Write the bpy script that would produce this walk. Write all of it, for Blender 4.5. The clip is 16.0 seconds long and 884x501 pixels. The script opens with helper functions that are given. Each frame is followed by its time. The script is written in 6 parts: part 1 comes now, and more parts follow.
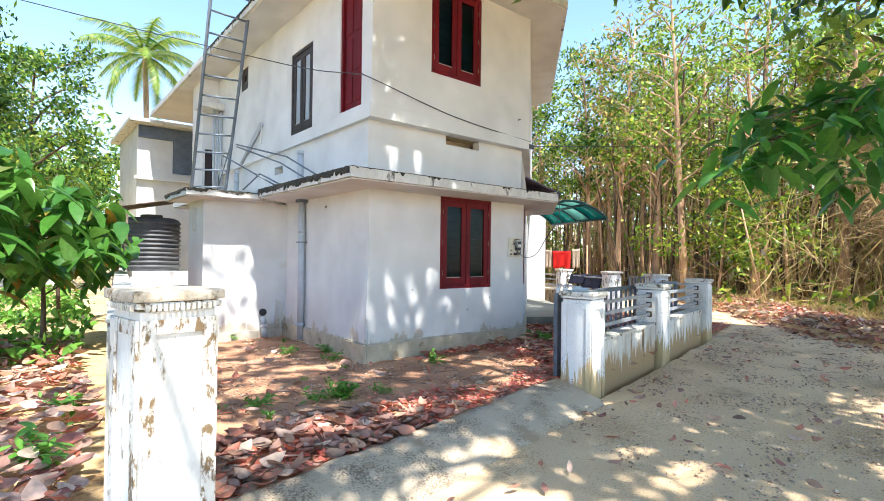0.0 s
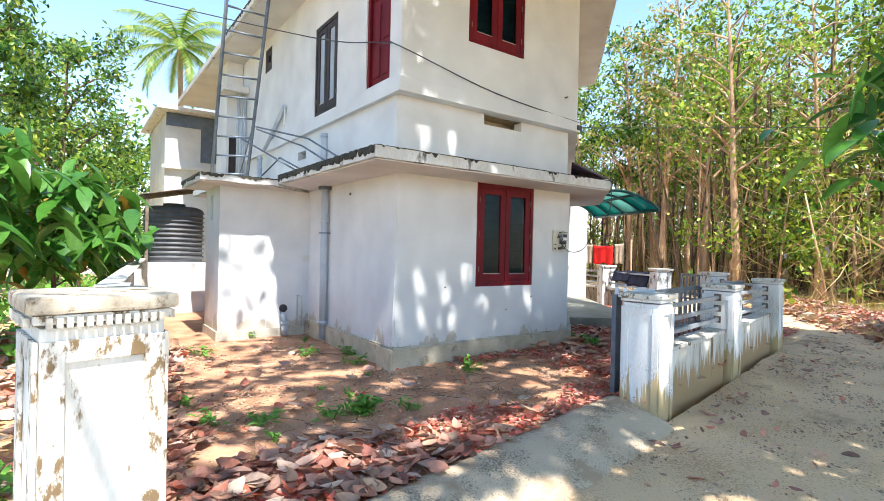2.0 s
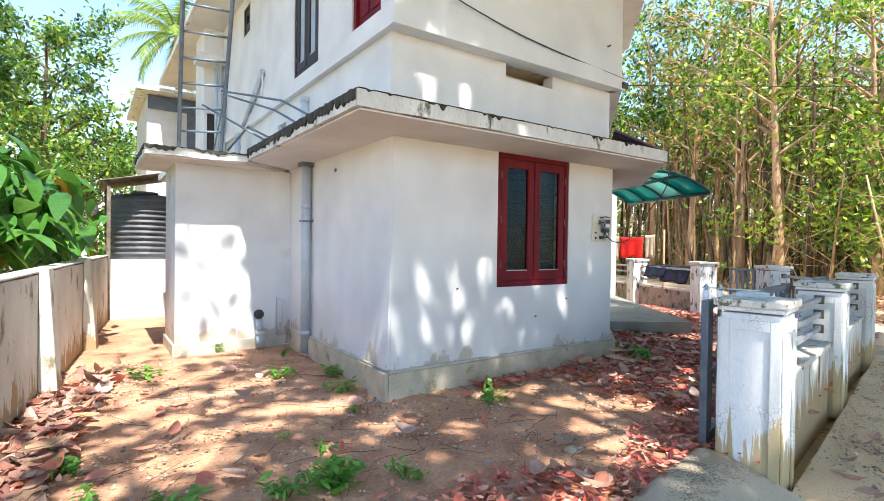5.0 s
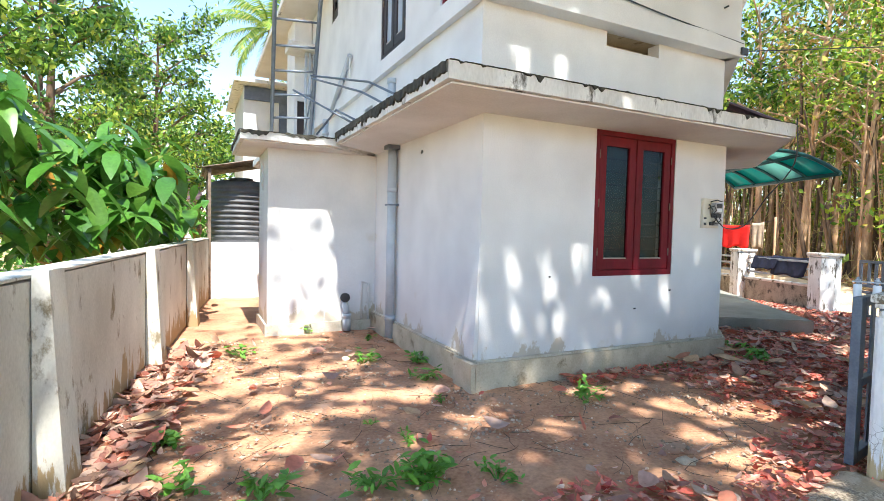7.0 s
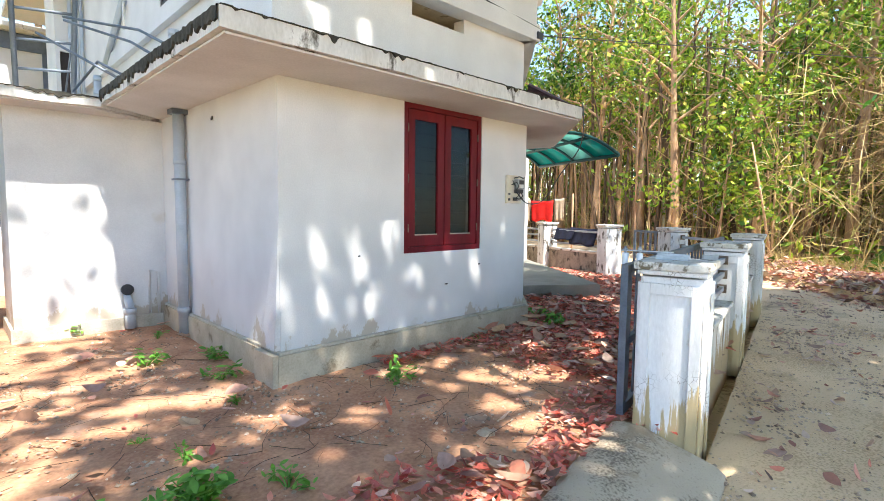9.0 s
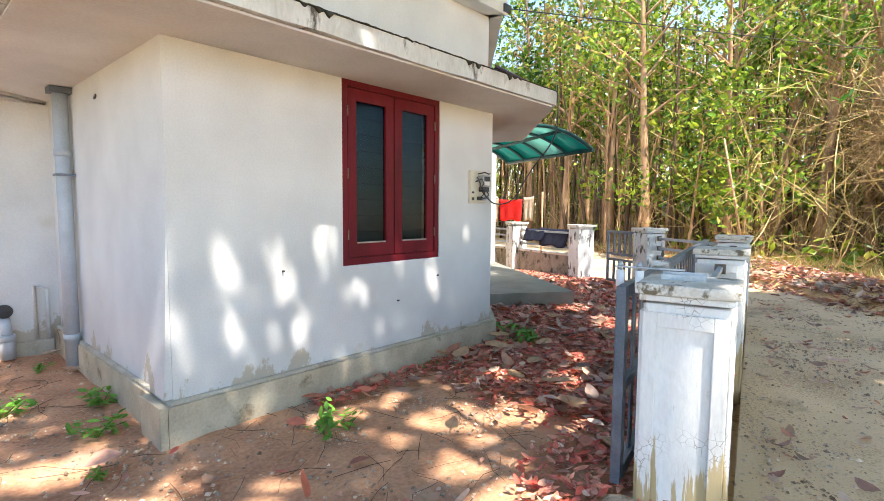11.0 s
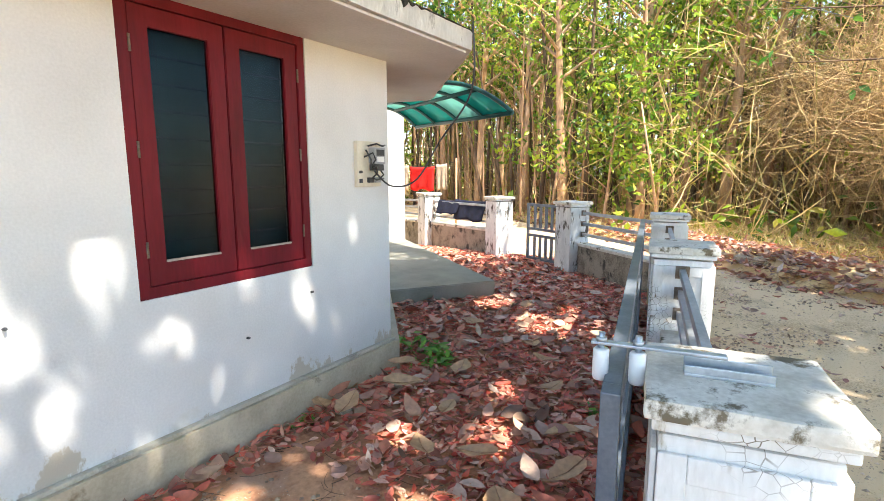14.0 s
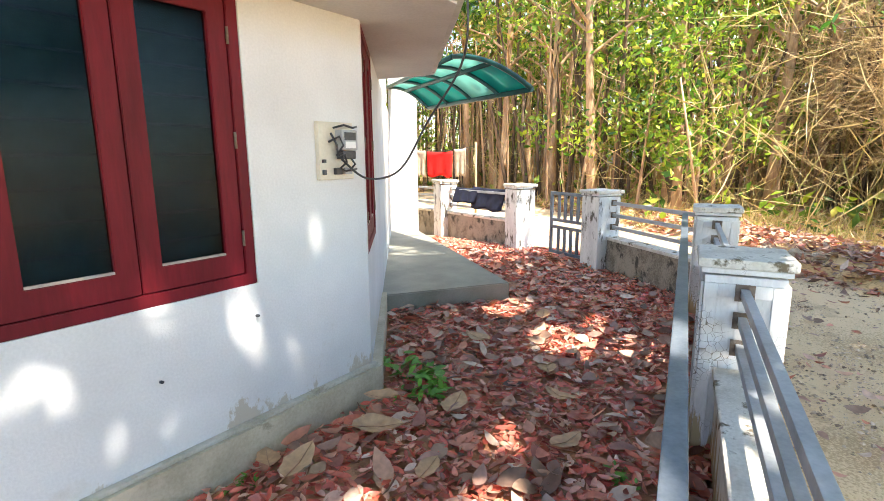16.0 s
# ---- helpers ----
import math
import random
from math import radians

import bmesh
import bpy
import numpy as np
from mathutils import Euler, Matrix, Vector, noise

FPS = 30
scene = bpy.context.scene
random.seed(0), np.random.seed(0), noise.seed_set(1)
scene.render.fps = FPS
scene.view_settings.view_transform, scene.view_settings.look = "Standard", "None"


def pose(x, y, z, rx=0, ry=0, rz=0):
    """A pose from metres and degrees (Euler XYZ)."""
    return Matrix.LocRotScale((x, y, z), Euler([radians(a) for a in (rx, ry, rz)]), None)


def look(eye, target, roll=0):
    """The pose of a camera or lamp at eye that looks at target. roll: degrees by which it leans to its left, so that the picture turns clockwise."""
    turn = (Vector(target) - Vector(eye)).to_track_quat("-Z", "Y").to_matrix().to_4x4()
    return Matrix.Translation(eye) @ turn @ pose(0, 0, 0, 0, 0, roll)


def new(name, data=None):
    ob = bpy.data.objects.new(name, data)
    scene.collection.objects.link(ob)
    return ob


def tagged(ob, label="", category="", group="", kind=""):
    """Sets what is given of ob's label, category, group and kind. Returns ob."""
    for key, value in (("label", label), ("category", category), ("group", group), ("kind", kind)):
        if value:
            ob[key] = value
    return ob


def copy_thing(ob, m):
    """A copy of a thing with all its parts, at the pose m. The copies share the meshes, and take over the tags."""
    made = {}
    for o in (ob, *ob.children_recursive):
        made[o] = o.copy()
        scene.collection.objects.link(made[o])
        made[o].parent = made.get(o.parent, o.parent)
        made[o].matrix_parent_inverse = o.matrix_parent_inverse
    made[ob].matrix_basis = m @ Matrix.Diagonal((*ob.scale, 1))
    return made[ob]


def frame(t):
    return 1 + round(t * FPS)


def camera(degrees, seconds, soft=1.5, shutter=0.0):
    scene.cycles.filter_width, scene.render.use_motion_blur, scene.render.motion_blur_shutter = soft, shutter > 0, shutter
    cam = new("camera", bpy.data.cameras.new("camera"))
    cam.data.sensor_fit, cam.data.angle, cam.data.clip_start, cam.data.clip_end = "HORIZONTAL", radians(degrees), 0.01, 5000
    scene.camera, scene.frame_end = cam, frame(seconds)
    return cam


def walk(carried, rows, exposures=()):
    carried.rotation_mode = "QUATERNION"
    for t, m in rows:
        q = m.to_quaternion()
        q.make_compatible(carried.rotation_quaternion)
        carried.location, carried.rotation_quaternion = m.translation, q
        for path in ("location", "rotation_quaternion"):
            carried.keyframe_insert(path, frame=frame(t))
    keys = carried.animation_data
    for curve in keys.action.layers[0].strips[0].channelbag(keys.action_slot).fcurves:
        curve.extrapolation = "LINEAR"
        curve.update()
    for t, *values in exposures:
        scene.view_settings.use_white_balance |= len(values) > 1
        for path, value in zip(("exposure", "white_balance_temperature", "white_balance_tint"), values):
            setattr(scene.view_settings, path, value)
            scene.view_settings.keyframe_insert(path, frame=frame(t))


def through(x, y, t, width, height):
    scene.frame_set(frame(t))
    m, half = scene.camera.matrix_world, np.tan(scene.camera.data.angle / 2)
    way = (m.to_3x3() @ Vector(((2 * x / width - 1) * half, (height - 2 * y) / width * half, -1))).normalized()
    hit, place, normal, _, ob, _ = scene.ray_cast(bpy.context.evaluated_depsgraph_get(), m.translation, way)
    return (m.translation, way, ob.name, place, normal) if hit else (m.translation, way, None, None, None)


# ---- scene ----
cam = camera(82.3, 16.0, soft=0.35)
PATH = [
    (0, (-3.773, -6.23, 1.508), (-2.503, -4.685, 1.528), 0.7),
    (0.5, (-3.706, -6.053, 1.517), (-2.439, -4.506, 1.536), 0.6),
    (1, (-3.582, -5.874, 1.504), (-2.321, -4.321, 1.518), 0.7),
    (1.5, (-3.422, -5.717, 1.511), (-2.229, -4.112, 1.511), 1.1),
    (2, (-3.28, -5.514, 1.502), (-2.107, -3.894, 1.495), 1.3),
    (2.5, (-3.136, -5.287, 1.499), (-1.964, -3.667, 1.49), 1.2),
    (3, (-2.929, -5.112, 1.505), (-1.767, -3.484, 1.484), 1.2),
    (3.2, (-2.901, -5.007, 1.501), (-1.725, -3.389, 1.479), 1.3),
    (5.3, (-2.294, -4.079, 1.428), (-1.175, -2.421, 1.399), 0.5),
    (5.5, (-2.292, -4.013, 1.418), (-1.226, -2.321, 1.389), 0.5),
    (6, (-2.274, -3.934, 1.413), (-1.342, -2.165, 1.359), 0.8),
    (6.5, (-2.277, -3.921, 1.407), (-1.402, -2.125, 1.329), 1.3),
    (7, (-2.283, -3.92, 1.411), (-1.411, -2.122, 1.329), 1.3),
    (7.5, (-2.268, -3.914, 1.418), (-1.289, -2.172, 1.34), 1.1),
    (8, (-2.217, -3.876, 1.414), (-1.035, -2.266, 1.315), 0.3),
    (8.5, (-2.097, -3.851, 1.409), (-0.758, -2.372, 1.269), 0.1),
    (9, (-1.905, -3.821, 1.408), (-0.51, -2.396, 1.249), 0.6),
    (9.2, (-1.839, -3.788, 1.418), (-0.432, -2.376, 1.258), 0.7),
    (11.3, (-1.038, -3.16, 1.452), (0.46, -1.848, 1.266), -0.2),
    (11.5, (-0.962, -3.064, 1.489), (0.558, -1.786, 1.256), -0.7),
    (12, (-0.75, -2.915, 1.537), (0.834, -1.721, 1.281), -0.6),
    (12.5, (-0.564, -2.828, 1.566), (1.041, -1.662, 1.308), -0.3),
    (13, (-0.376, -2.697, 1.58), (1.238, -1.548, 1.303), -0.5),
    (13.5, (-0.155, -2.613, 1.599), (1.504, -1.536, 1.299), -0.5),
    (14, (0.061, -2.572, 1.616), (1.725, -1.507, 1.306), -0.0),
    (14.5, (0.288, -2.478, 1.615), (1.942, -1.402, 1.287), -0.1),
    (15, (0.479, -2.402, 1.634), (2.13, -1.325, 1.3), -0.4),
    (15.5, (0.709, -2.376, 1.633), (2.353, -1.291, 1.287), -0.2),
    (16, (0.896, -2.336, 1.636), (2.488, -1.183, 1.267), -0.5),
]
walk(cam, [(t, look(eye, target, roll)) for t, eye, target, roll in PATH], exposures=[(0, 1.54, 6250, 9), (9, 1.78, 6500, 9), (11.5, 1.86, 6800, 10), (16, 2.28, 6900, 10)])

# ---- light ----
world = bpy.data.worlds.new("World")
scene.world = world
world.use_nodes = True
wn = world.node_tree
sky = wn.nodes.new("ShaderNodeTexSky")
sky.sky_type, sky.sun_disc = "NISHITA", False
sky.dust_density, sky.ozone_density = 0.25, 2.0
sky.sun_elevation, sky.sun_rotation = radians(58.9), radians(189.5)
wn.links.new(sky.outputs[0], wn.nodes["Background"].inputs[0])
wn.nodes["Background"].inputs[1].default_value = 0.15
sun = new("sun", bpy.data.lights.new("sun", "SUN"))
sun.data.energy, sun.data.angle, sun.data.color = 3.8, radians(0.6), (1.0, 0.95, 0.87)
sun.matrix_world = look((0, 0, 20), (0.167, 1.0, 18.32))

# ---- materials ----
def material(name, low, high, scale=6.0, rough=0.8, bump=0.3, fine=60.0, metal=0.0, stain=None, stain_scale=1.2, stain_at=0.62, stretch=(1, 1, 1), each=0.0, spec=0.4, damp=None, grain=0.45, crack=None):
    """Two colours mixed at two scales, relief, and stains of a third colour."""
    m = bpy.data.materials.new(name)
    m.use_nodes = True
    nt = m.node_tree
    N, L = nt.nodes, nt.links
    bsdf = N["Principled BSDF"]
    geo = N.new("ShaderNodeNewGeometry")
    mp = N.new("ShaderNodeMapping")
    mp.inputs["Scale"].default_value = stretch
    L.new(geo.outputs["Position"], mp.inputs[0])
    big = N.new("ShaderNodeTexNoise")
    big.inputs["Scale"].default_value, big.inputs["Detail"].default_value = scale, 8
    small = N.new("ShaderNodeTexNoise")
    small.inputs["Scale"].default_value, small.inputs["Detail"].default_value = fine, 4
    for n in (big, small):
        L.new(mp.outputs[0], n.inputs["Vector"])
    add = N.new("ShaderNodeMath")
    add.operation = "MULTIPLY_ADD"
    L.new(small.outputs[0], add.inputs[0])
    add.inputs[1].default_value = grain
    L.new(big.outputs[0], add.inputs[2])
    ramp = N.new("ShaderNodeValToRGB")
    mid = 0.5 + 0.5 * grain
    ramp.color_ramp.elements[0].position, ramp.color_ramp.elements[1].position = mid - 0.22, mid + 0.22
    ramp.color_ramp.elements[0].color, ramp.color_ramp.elements[1].color = (*low, 1), (*high, 1)
    L.new(add.outputs[0], ramp.inputs[0])
    out = ramp.outputs[0]
    if stain:
        blot = N.new("ShaderNodeTexNoise")
        blot.inputs["Scale"].default_value, blot.inputs["Detail"].default_value, blot.inputs["Roughness"].default_value = stain_scale, 9, 0.68
        L.new(mp.outputs[0], blot.inputs["Vector"])
        edge = N.new("ShaderNodeValToRGB")
        edge.color_ramp.elements[0].position, edge.color_ramp.elements[1].position = stain_at, stain_at + 0.08
        L.new(blot.outputs[0], edge.inputs[0])
        mix = N.new("ShaderNodeMix")
        mix.data_type = "RGBA"
        L.new(edge.outputs[0], mix.inputs[0])
        L.new(out, mix.inputs[6])
        mix.inputs[7].default_value = (*stain, 1)
        out = mix.outputs[2]
    if crack:
        # hairline cracks in patches of the paint
        cell = N.new("ShaderNodeTexVoronoi")
        cell.feature = "DISTANCE_TO_EDGE"
        cell.inputs["Scale"].default_value = crack
        L.new(geo.outputs["Position"], cell.inputs["Vector"])
        line = N.new("ShaderNodeMapRange")
        line.inputs["From Min"].default_value, line.inputs["From Max"].default_value = 0.035, 0.01
        L.new(cell.outputs["Distance"], line.inputs[0])
        where = N.new("ShaderNodeTexNoise")
        where.inputs["Scale"].default_value, where.inputs["Detail"].default_value = 2.2, 3
        L.new(geo.outputs["Position"], where.inputs["Vector"])
        some = N.new("ShaderNodeMapRange")
        some.inputs["From Min"].default_value, some.inputs["From Max"].default_value = 0.52, 0.6
        L.new(where.outputs[0], some.inputs[0])
        both = N.new("ShaderNodeMath")
        both.operation = "MULTIPLY"
        L.new(line.outputs[0], both.inputs[0])
        L.new(some.outputs[0], both.inputs[1])
        mix = N.new("ShaderNodeMix")
        mix.data_type = "RGBA"
        L.new(both.outputs[0], mix.inputs[0])
        L.new(out, mix.inputs[6])
        mix.inputs[7].default_value = (0.2, 0.17, 0.13, 1)
        out = mix.outputs[2]
    if damp:
        # ragged damp patches that rise from the plinth
        top, colour, drip = damp if len(damp) == 3 else (*damp, 1.0)
        tall = N.new("ShaderNodeMapping")
        tall.inputs["Scale"].default_value = (drip, drip, 1.0 / drip)
        L.new(geo.outputs["Position"], tall.inputs[0])
        sep = N.new("ShaderNodeSeparateXYZ")
        L.new(geo.outputs["Position"], sep.inputs[0])
        tide = N.new("ShaderNodeTexNoise")
        tide.inputs["Scale"].default_value, tide.inputs["Detail"].default_value, tide.inputs["Roughness"].default_value = 2.6, 8, 0.7
        L.new(tall.outputs[0], tide.inputs["Vector"])
        rise = N.new("ShaderNodeMath")
        rise.operation = "MULTIPLY_ADD"
        L.new(tide.outputs[0], rise.inputs[0])
        rise.inputs[1].default_value, rise.inputs[2].default_value = 1.5, top - 0.75
        gap = N.new("ShaderNodeMath")
        gap.operation = "SUBTRACT"
        L.new(rise.outputs[0], gap.inputs[0])
        L.new(sep.outputs["Z"], gap.inputs[1])
        edge = N.new("ShaderNodeMapRange")
        edge.inputs["From Min"].default_value, edge.inputs["From Max"].default_value = 0.0, 0.05
        L.new(gap.outputs[0], edge.inputs[0])
        mix = N.new("ShaderNodeMix")
        mix.data_type = "RGBA"
        L.new(edge.outputs[0], mix.inputs[0])
        L.new(out, mix.inputs[6])
        mix.inputs[7].default_value = (*colour, 1)
        out = mix.outputs[2]
    if each:
        info = N.new("ShaderNodeNewGeometry")
        hsv = N.new("ShaderNodeHueSaturation")
        span = N.new("ShaderNodeMapRange")
        span.inputs["To Min"].default_value, span.inputs["To Max"].default_value = 1 - each, 1 + each
        L.new(info.outputs["Random Per Island"], span.inputs[0])
        L.new(span.outputs[0], hsv.inputs["Value"])
        L.new(out, hsv.inputs["Color"])
        out = hsv.outputs[0]
    L.new(out, bsdf.inputs["Base Color"])
    bsdf.inputs["Roughness"].default_value, bsdf.inputs["Metallic"].default_value = rough, metal
    bsdf.inputs["Specular IOR Level"].default_value = spec
    if bump:
        b = N.new("ShaderNodeBump")
        b.inputs["Strength"].default_value, b.inputs["Distance"].default_value = bump, 0.01
        L.new(add.outputs[0], b.inputs["Height"])
        L.new(b.outputs[0], bsdf.inputs["Normal"])
    return m


def glass(name, tint=(0.46, 0.56, 0.6), rough=0.14):
    """A thin dark pane: clear to look through, with a mirror gloss that grows towards the edge of sight."""
    m = bpy.data.materials.new(name)
    m.use_nodes = True
    N, L = m.node_tree.nodes, m.node_tree.links
    clear, gloss = N.new("ShaderNodeBsdfTransparent"), N.new("ShaderNodeBsdfGlossy")
    clear.inputs[0].default_value = (*tint, 1)
    gloss.inputs["Roughness"].default_value = rough
    fres = N.new("ShaderNodeFresnel")
    fres.inputs[0].default_value = 1.19
    mix = N.new("ShaderNodeMixShader")
    L.new(fres.outputs[0], mix.inputs[0])
    L.new(clear.outputs[0], mix.inputs[1])
    L.new(gloss.outputs[0], mix.inputs[2])
    L.new(mix.outputs[0], N["Material Output"].inputs[0])
    return m


def sheet_plastic(name, colour, through):
    m = bpy.data.materials.new(name)
    m.use_nodes = True
    N, L = m.node_tree.nodes, m.node_tree.links
    b = N["Principled BSDF"]
    b.inputs["Base Color"].default_value, b.inputs["Roughness"].default_value = (*colour, 1), 0.25
    t = N.new("ShaderNodeBsdfTranslucent")
    t.inputs[0].default_value = (*colour, 1)
    mix = N.new("ShaderNodeMixShader")
    mix.inputs[0].default_value = through
    L.new(b.outputs[0], mix.inputs[1])
    L.new(t.outputs[0], mix.inputs[2])
    L.new(mix.outputs[0], N["Material Output"].inputs[0])
    return m


GREEN_SHEET = sheet_plastic("green_polycarbonate", (0.02, 0.34, 0.3), 0.6)
PALE_SHEET = sheet_plastic("pale_polycarbonate", (0.3, 0.55, 0.49), 0.7)


def leafy(name, colours, rough=0.5, through=0.35):
    """A leaf that lets light through; each leaf takes its own colour."""
    m = bpy.data.materials.new(name)
    m.use_nodes = True
    nt = m.node_tree
    N, L = nt.nodes, nt.links
    bsdf = N["Principled BSDF"]
    geo = N.new("ShaderNodeNewGeometry")
    ramp = N.new("ShaderNodeValToRGB")
    el = ramp.color_ramp.elements
    while len(el) < len(colours):
        el.new(0.5)
    for n, c in enumerate(colours):
        el[n].position, el[n].color = n / (len(colours) - 1), (*c, 1)
    L.new(geo.outputs["Random Per Island"], ramp.inputs[0])
    vein = N.new("ShaderNodeTexNoise")
    vein.inputs["Scale"].default_value = 25
    L.new(geo.outputs["Position"], vein.inputs["Vector"])
    hsv = N.new("ShaderNodeHueSaturation")
    span = N.new("ShaderNodeMapRange")
    span.inputs["To Min"].default_value, span.inputs["To Max"].default_value = 0.6, 1.4
    L.new(vein.outputs[0], span.inputs[0])
    L.new(span.outputs[0], hsv.inputs["Value"])
    L.new(ramp.outputs[0], hsv.inputs["Color"])
    L.new(hsv.outputs[0], bsdf.inputs["Base Color"])
    bsdf.inputs["Roughness"].default_value = rough
    thin = N.new("ShaderNodeBsdfTranslucent")
    L.new(hsv.outputs[0], thin.inputs[0])
    mix = N.new("ShaderNodeMixShader")
    mix.inputs[0].default_value = through
    L.new(bsdf.outputs[0], mix.inputs[1])
    L.new(thin.outputs[0], mix.inputs[2])
    L.new(mix.outputs[0], N["Material Output"].inputs[0])
    return m


PLASTER = material("white_plaster", (0.58, 0.58, 0.575), (0.73, 0.73, 0.72), 1.6, 0.85, 0.25, 80, stain=(0.6, 0.58, 0.53), stain_scale=1.1, stain_at=0.66)
WALL_PAINT = material("damp_white_plaster", (0.58, 0.58, 0.575), (0.73, 0.73, 0.72), 1.6, 0.85, 0.25, 80, stain=(0.6, 0.58, 0.53), stain_scale=1.1, stain_at=0.66, damp=(0.24, (0.5, 0.45, 0.37), 1.4))
OLD_WHITE = material("weathered_white_paint", (0.66, 0.65, 0.62), (0.86, 0.85, 0.83), 5, 0.85, 0.5, 70, stain=(0.4, 0.35, 0.25), stain_scale=9, stain_at=0.63, stretch=(1, 1, 0.3), crack=26, damp=(0.16, (0.52, 0.4, 0.22), 3.6))
WEATHERED = material("peeling_white_paint", (0.66, 0.64, 0.59), (0.86, 0.85, 0.81), 5, 0.88, 0.7, 70, stain=(0.24, 0.17, 0.085), stain_scale=20, stain_at=0.585, stretch=(1, 1, 0.3), damp=(0.08, (0.46, 0.35, 0.2), 3.0))
EDGE_WORN = material("worn_pillar_edges", (0.6, 0.57, 0.5), (0.82, 0.8, 0.75), 5, 0.9, 0.7, 70, stain=(0.2, 0.135, 0.07), stain_scale=20, stain_at=0.515, stretch=(1, 1, 0.5))
OLD_CAP = material("brown_weathered_cap", (0.38, 0.31, 0.22), (0.68, 0.61, 0.5), 7, 0.92, 0.7, 60, stain=(0.15, 0.105, 0.06), stain_scale=9, stain_at=0.53)
BOUNDARY = material("streaked_compound_wall", (0.5, 0.48, 0.41), (0.72, 0.7, 0.62), 2.2, 0.88, 0.4, 70, stain=(0.24, 0.2, 0.13), stain_scale=4, stain_at=0.57, stretch=(1, 1, 0.6), damp=(0.2, (0.36, 0.26, 0.14), 2.2))
CAP = material("weathered_cement_cap", (0.5, 0.46, 0.39), (0.8, 0.77, 0.7), 7, 0.9, 0.6, 60, stain=(0.16, 0.13, 0.085), stain_scale=7, stain_at=0.545)
CEMENT = material("bare_cement", (0.42, 0.36, 0.26), (0.6, 0.53, 0.4), 5, 0.9, 0.5, 60, stain=(0.26, 0.21, 0.14), stain_scale=3.5, stain_at=0.6, grain=0.5)
SLABEDGE = material("mossy_slab", (0.5, 0.49, 0.46), (0.74, 0.73, 0.7), 4, 0.9, 0.5, 50, stain=(0.1, 0.09, 0.075), stain_scale=4, stain_at=0.575, stretch=(1, 1, 0.4))
SOIL = material("red_soil", (0.32, 0.15, 0.085), (0.62, 0.34, 0.195), 2.2, 0.95, 1.0, 38, stain=(0.48, 0.3, 0.205), stain_scale=1.7, stain_at=0.56, grain=0.6)
ROAD = material("sandy_road", (0.49, 0.325, 0.175), (0.72, 0.52, 0.31), 0.9, 0.92, 0.8, 55, stain=(0.42, 0.29, 0.165), stain_scale=0.7, stain_at=0.58, grain=1.0)
FOREST_SOIL = material("dry_forest_floor", (0.42, 0.25, 0.11), (0.72, 0.5, 0.25), 1.8, 0.95, 0.8, 25, stain=(0.2, 0.13, 0.05), stain_scale=0.4, stain_at=0.58, grain=1.0)
RED_WOOD = material("dark_red_painted_wood", (0.09, 0.003, 0.007), (0.17, 0.006, 0.014), 5, 0.55, 0.2, 50, stretch=(1, 1, 0.15), spec=0.25)
STEEL = material("grey_painted_steel", (0.1, 0.125, 0.16), (0.18, 0.21, 0.25), 8, 0.45, 0.1, 80, metal=0.3)
GLASS = glass("window_glass")
CURTAIN_GLASS = material("curtained_glass", (0.32, 0.36, 0.42), (0.45, 0.48, 0.54), 3, 0.08, 0.0, 40, stretch=(1, 6, 0.3), spec=0.6)
DARK_WOOD = material("dark_wood", (0.02, 0.016, 0.02), (0.05, 0.035, 0.035), 6, 0.5, 0.2, 50, stretch=(1, 1, 0.2))
# teal tone lightened to stand in for reflections the panes lack
CURTAIN_WITH_GLOSS = material("dark_curtain_with_pane_gloss", (0.095, 0.15, 0.16), (0.155, 0.235, 0.245), 5, 0.9, 0.0, 20)
SOFFIT = material("soffit_paint", (0.52, 0.5, 0.48), (0.68, 0.66, 0.64), 1.5, 0.88, 0.2, 60, stain=(0.5, 0.46, 0.4), stain_scale=1.4, stain_at=0.68)
MOSS = material("black_moss", (0.02, 0.02, 0.017), (0.07, 0.065, 0.05), 14, 0.95, 0.8, 80)
DAMP = material("damp_plaster", (0.4, 0.36, 0.28), (0.6, 0.56, 0.48), 4, 0.9, 0.5, 60, stain=(0.28, 0.25, 0.2), stain_scale=3, stain_at=0.58)
FLAKY = material("flaking_white_paint", (0.55, 0.56, 0.56), (0.78, 0.78, 0.77), 6, 0.9, 0.6, 60, stain=(0.1, 0.09, 0.075), stain_scale=9, stain_at=0.545, stretch=(1, 1, 0.35))
# dark cement, darkened further to stand in for shade on the far walls
SHADED_FLAKED_CEMENT = material("shaded_cement_with_flaked_paint", (0.15, 0.13, 0.1), (0.33, 0.29, 0.235), 6, 0.92, 0.6, 60, stain=(0.07, 0.065, 0.055), stain_scale=7, stain_at=0.55, stretch=(1, 1, 0.7), grain=0.8)
STAINED = material("streaked_white_wall", (0.52, 0.48, 0.4), (0.8, 0.77, 0.7), 5, 0.9, 0.5, 60, stain=(0.2, 0.13, 0.06), stain_scale=7, stain_at=0.55, stretch=(1, 1, 0.14), damp=(0.17, (0.42, 0.29, 0.15), 4.5))
CONCRETE = material("worn_concrete", (0.23, 0.175, 0.12), (0.52, 0.42, 0.3), 3, 0.92, 0.9, 60, stain=(0.38, 0.28, 0.18), stain_scale=2.6, stain_at=0.55, grain=1.0)
VERANDA = material("veranda_cement", (0.2, 0.2, 0.165), (0.31, 0.3, 0.25), 3, 0.55, 0.2, 60, stain=(0.42, 0.4, 0.35), stain_scale=3, stain_at=0.68)
PVC = material("grey_pvc", (0.36, 0.4, 0.44), (0.48, 0.52, 0.56), 5, 0.45, 0.08, 60)
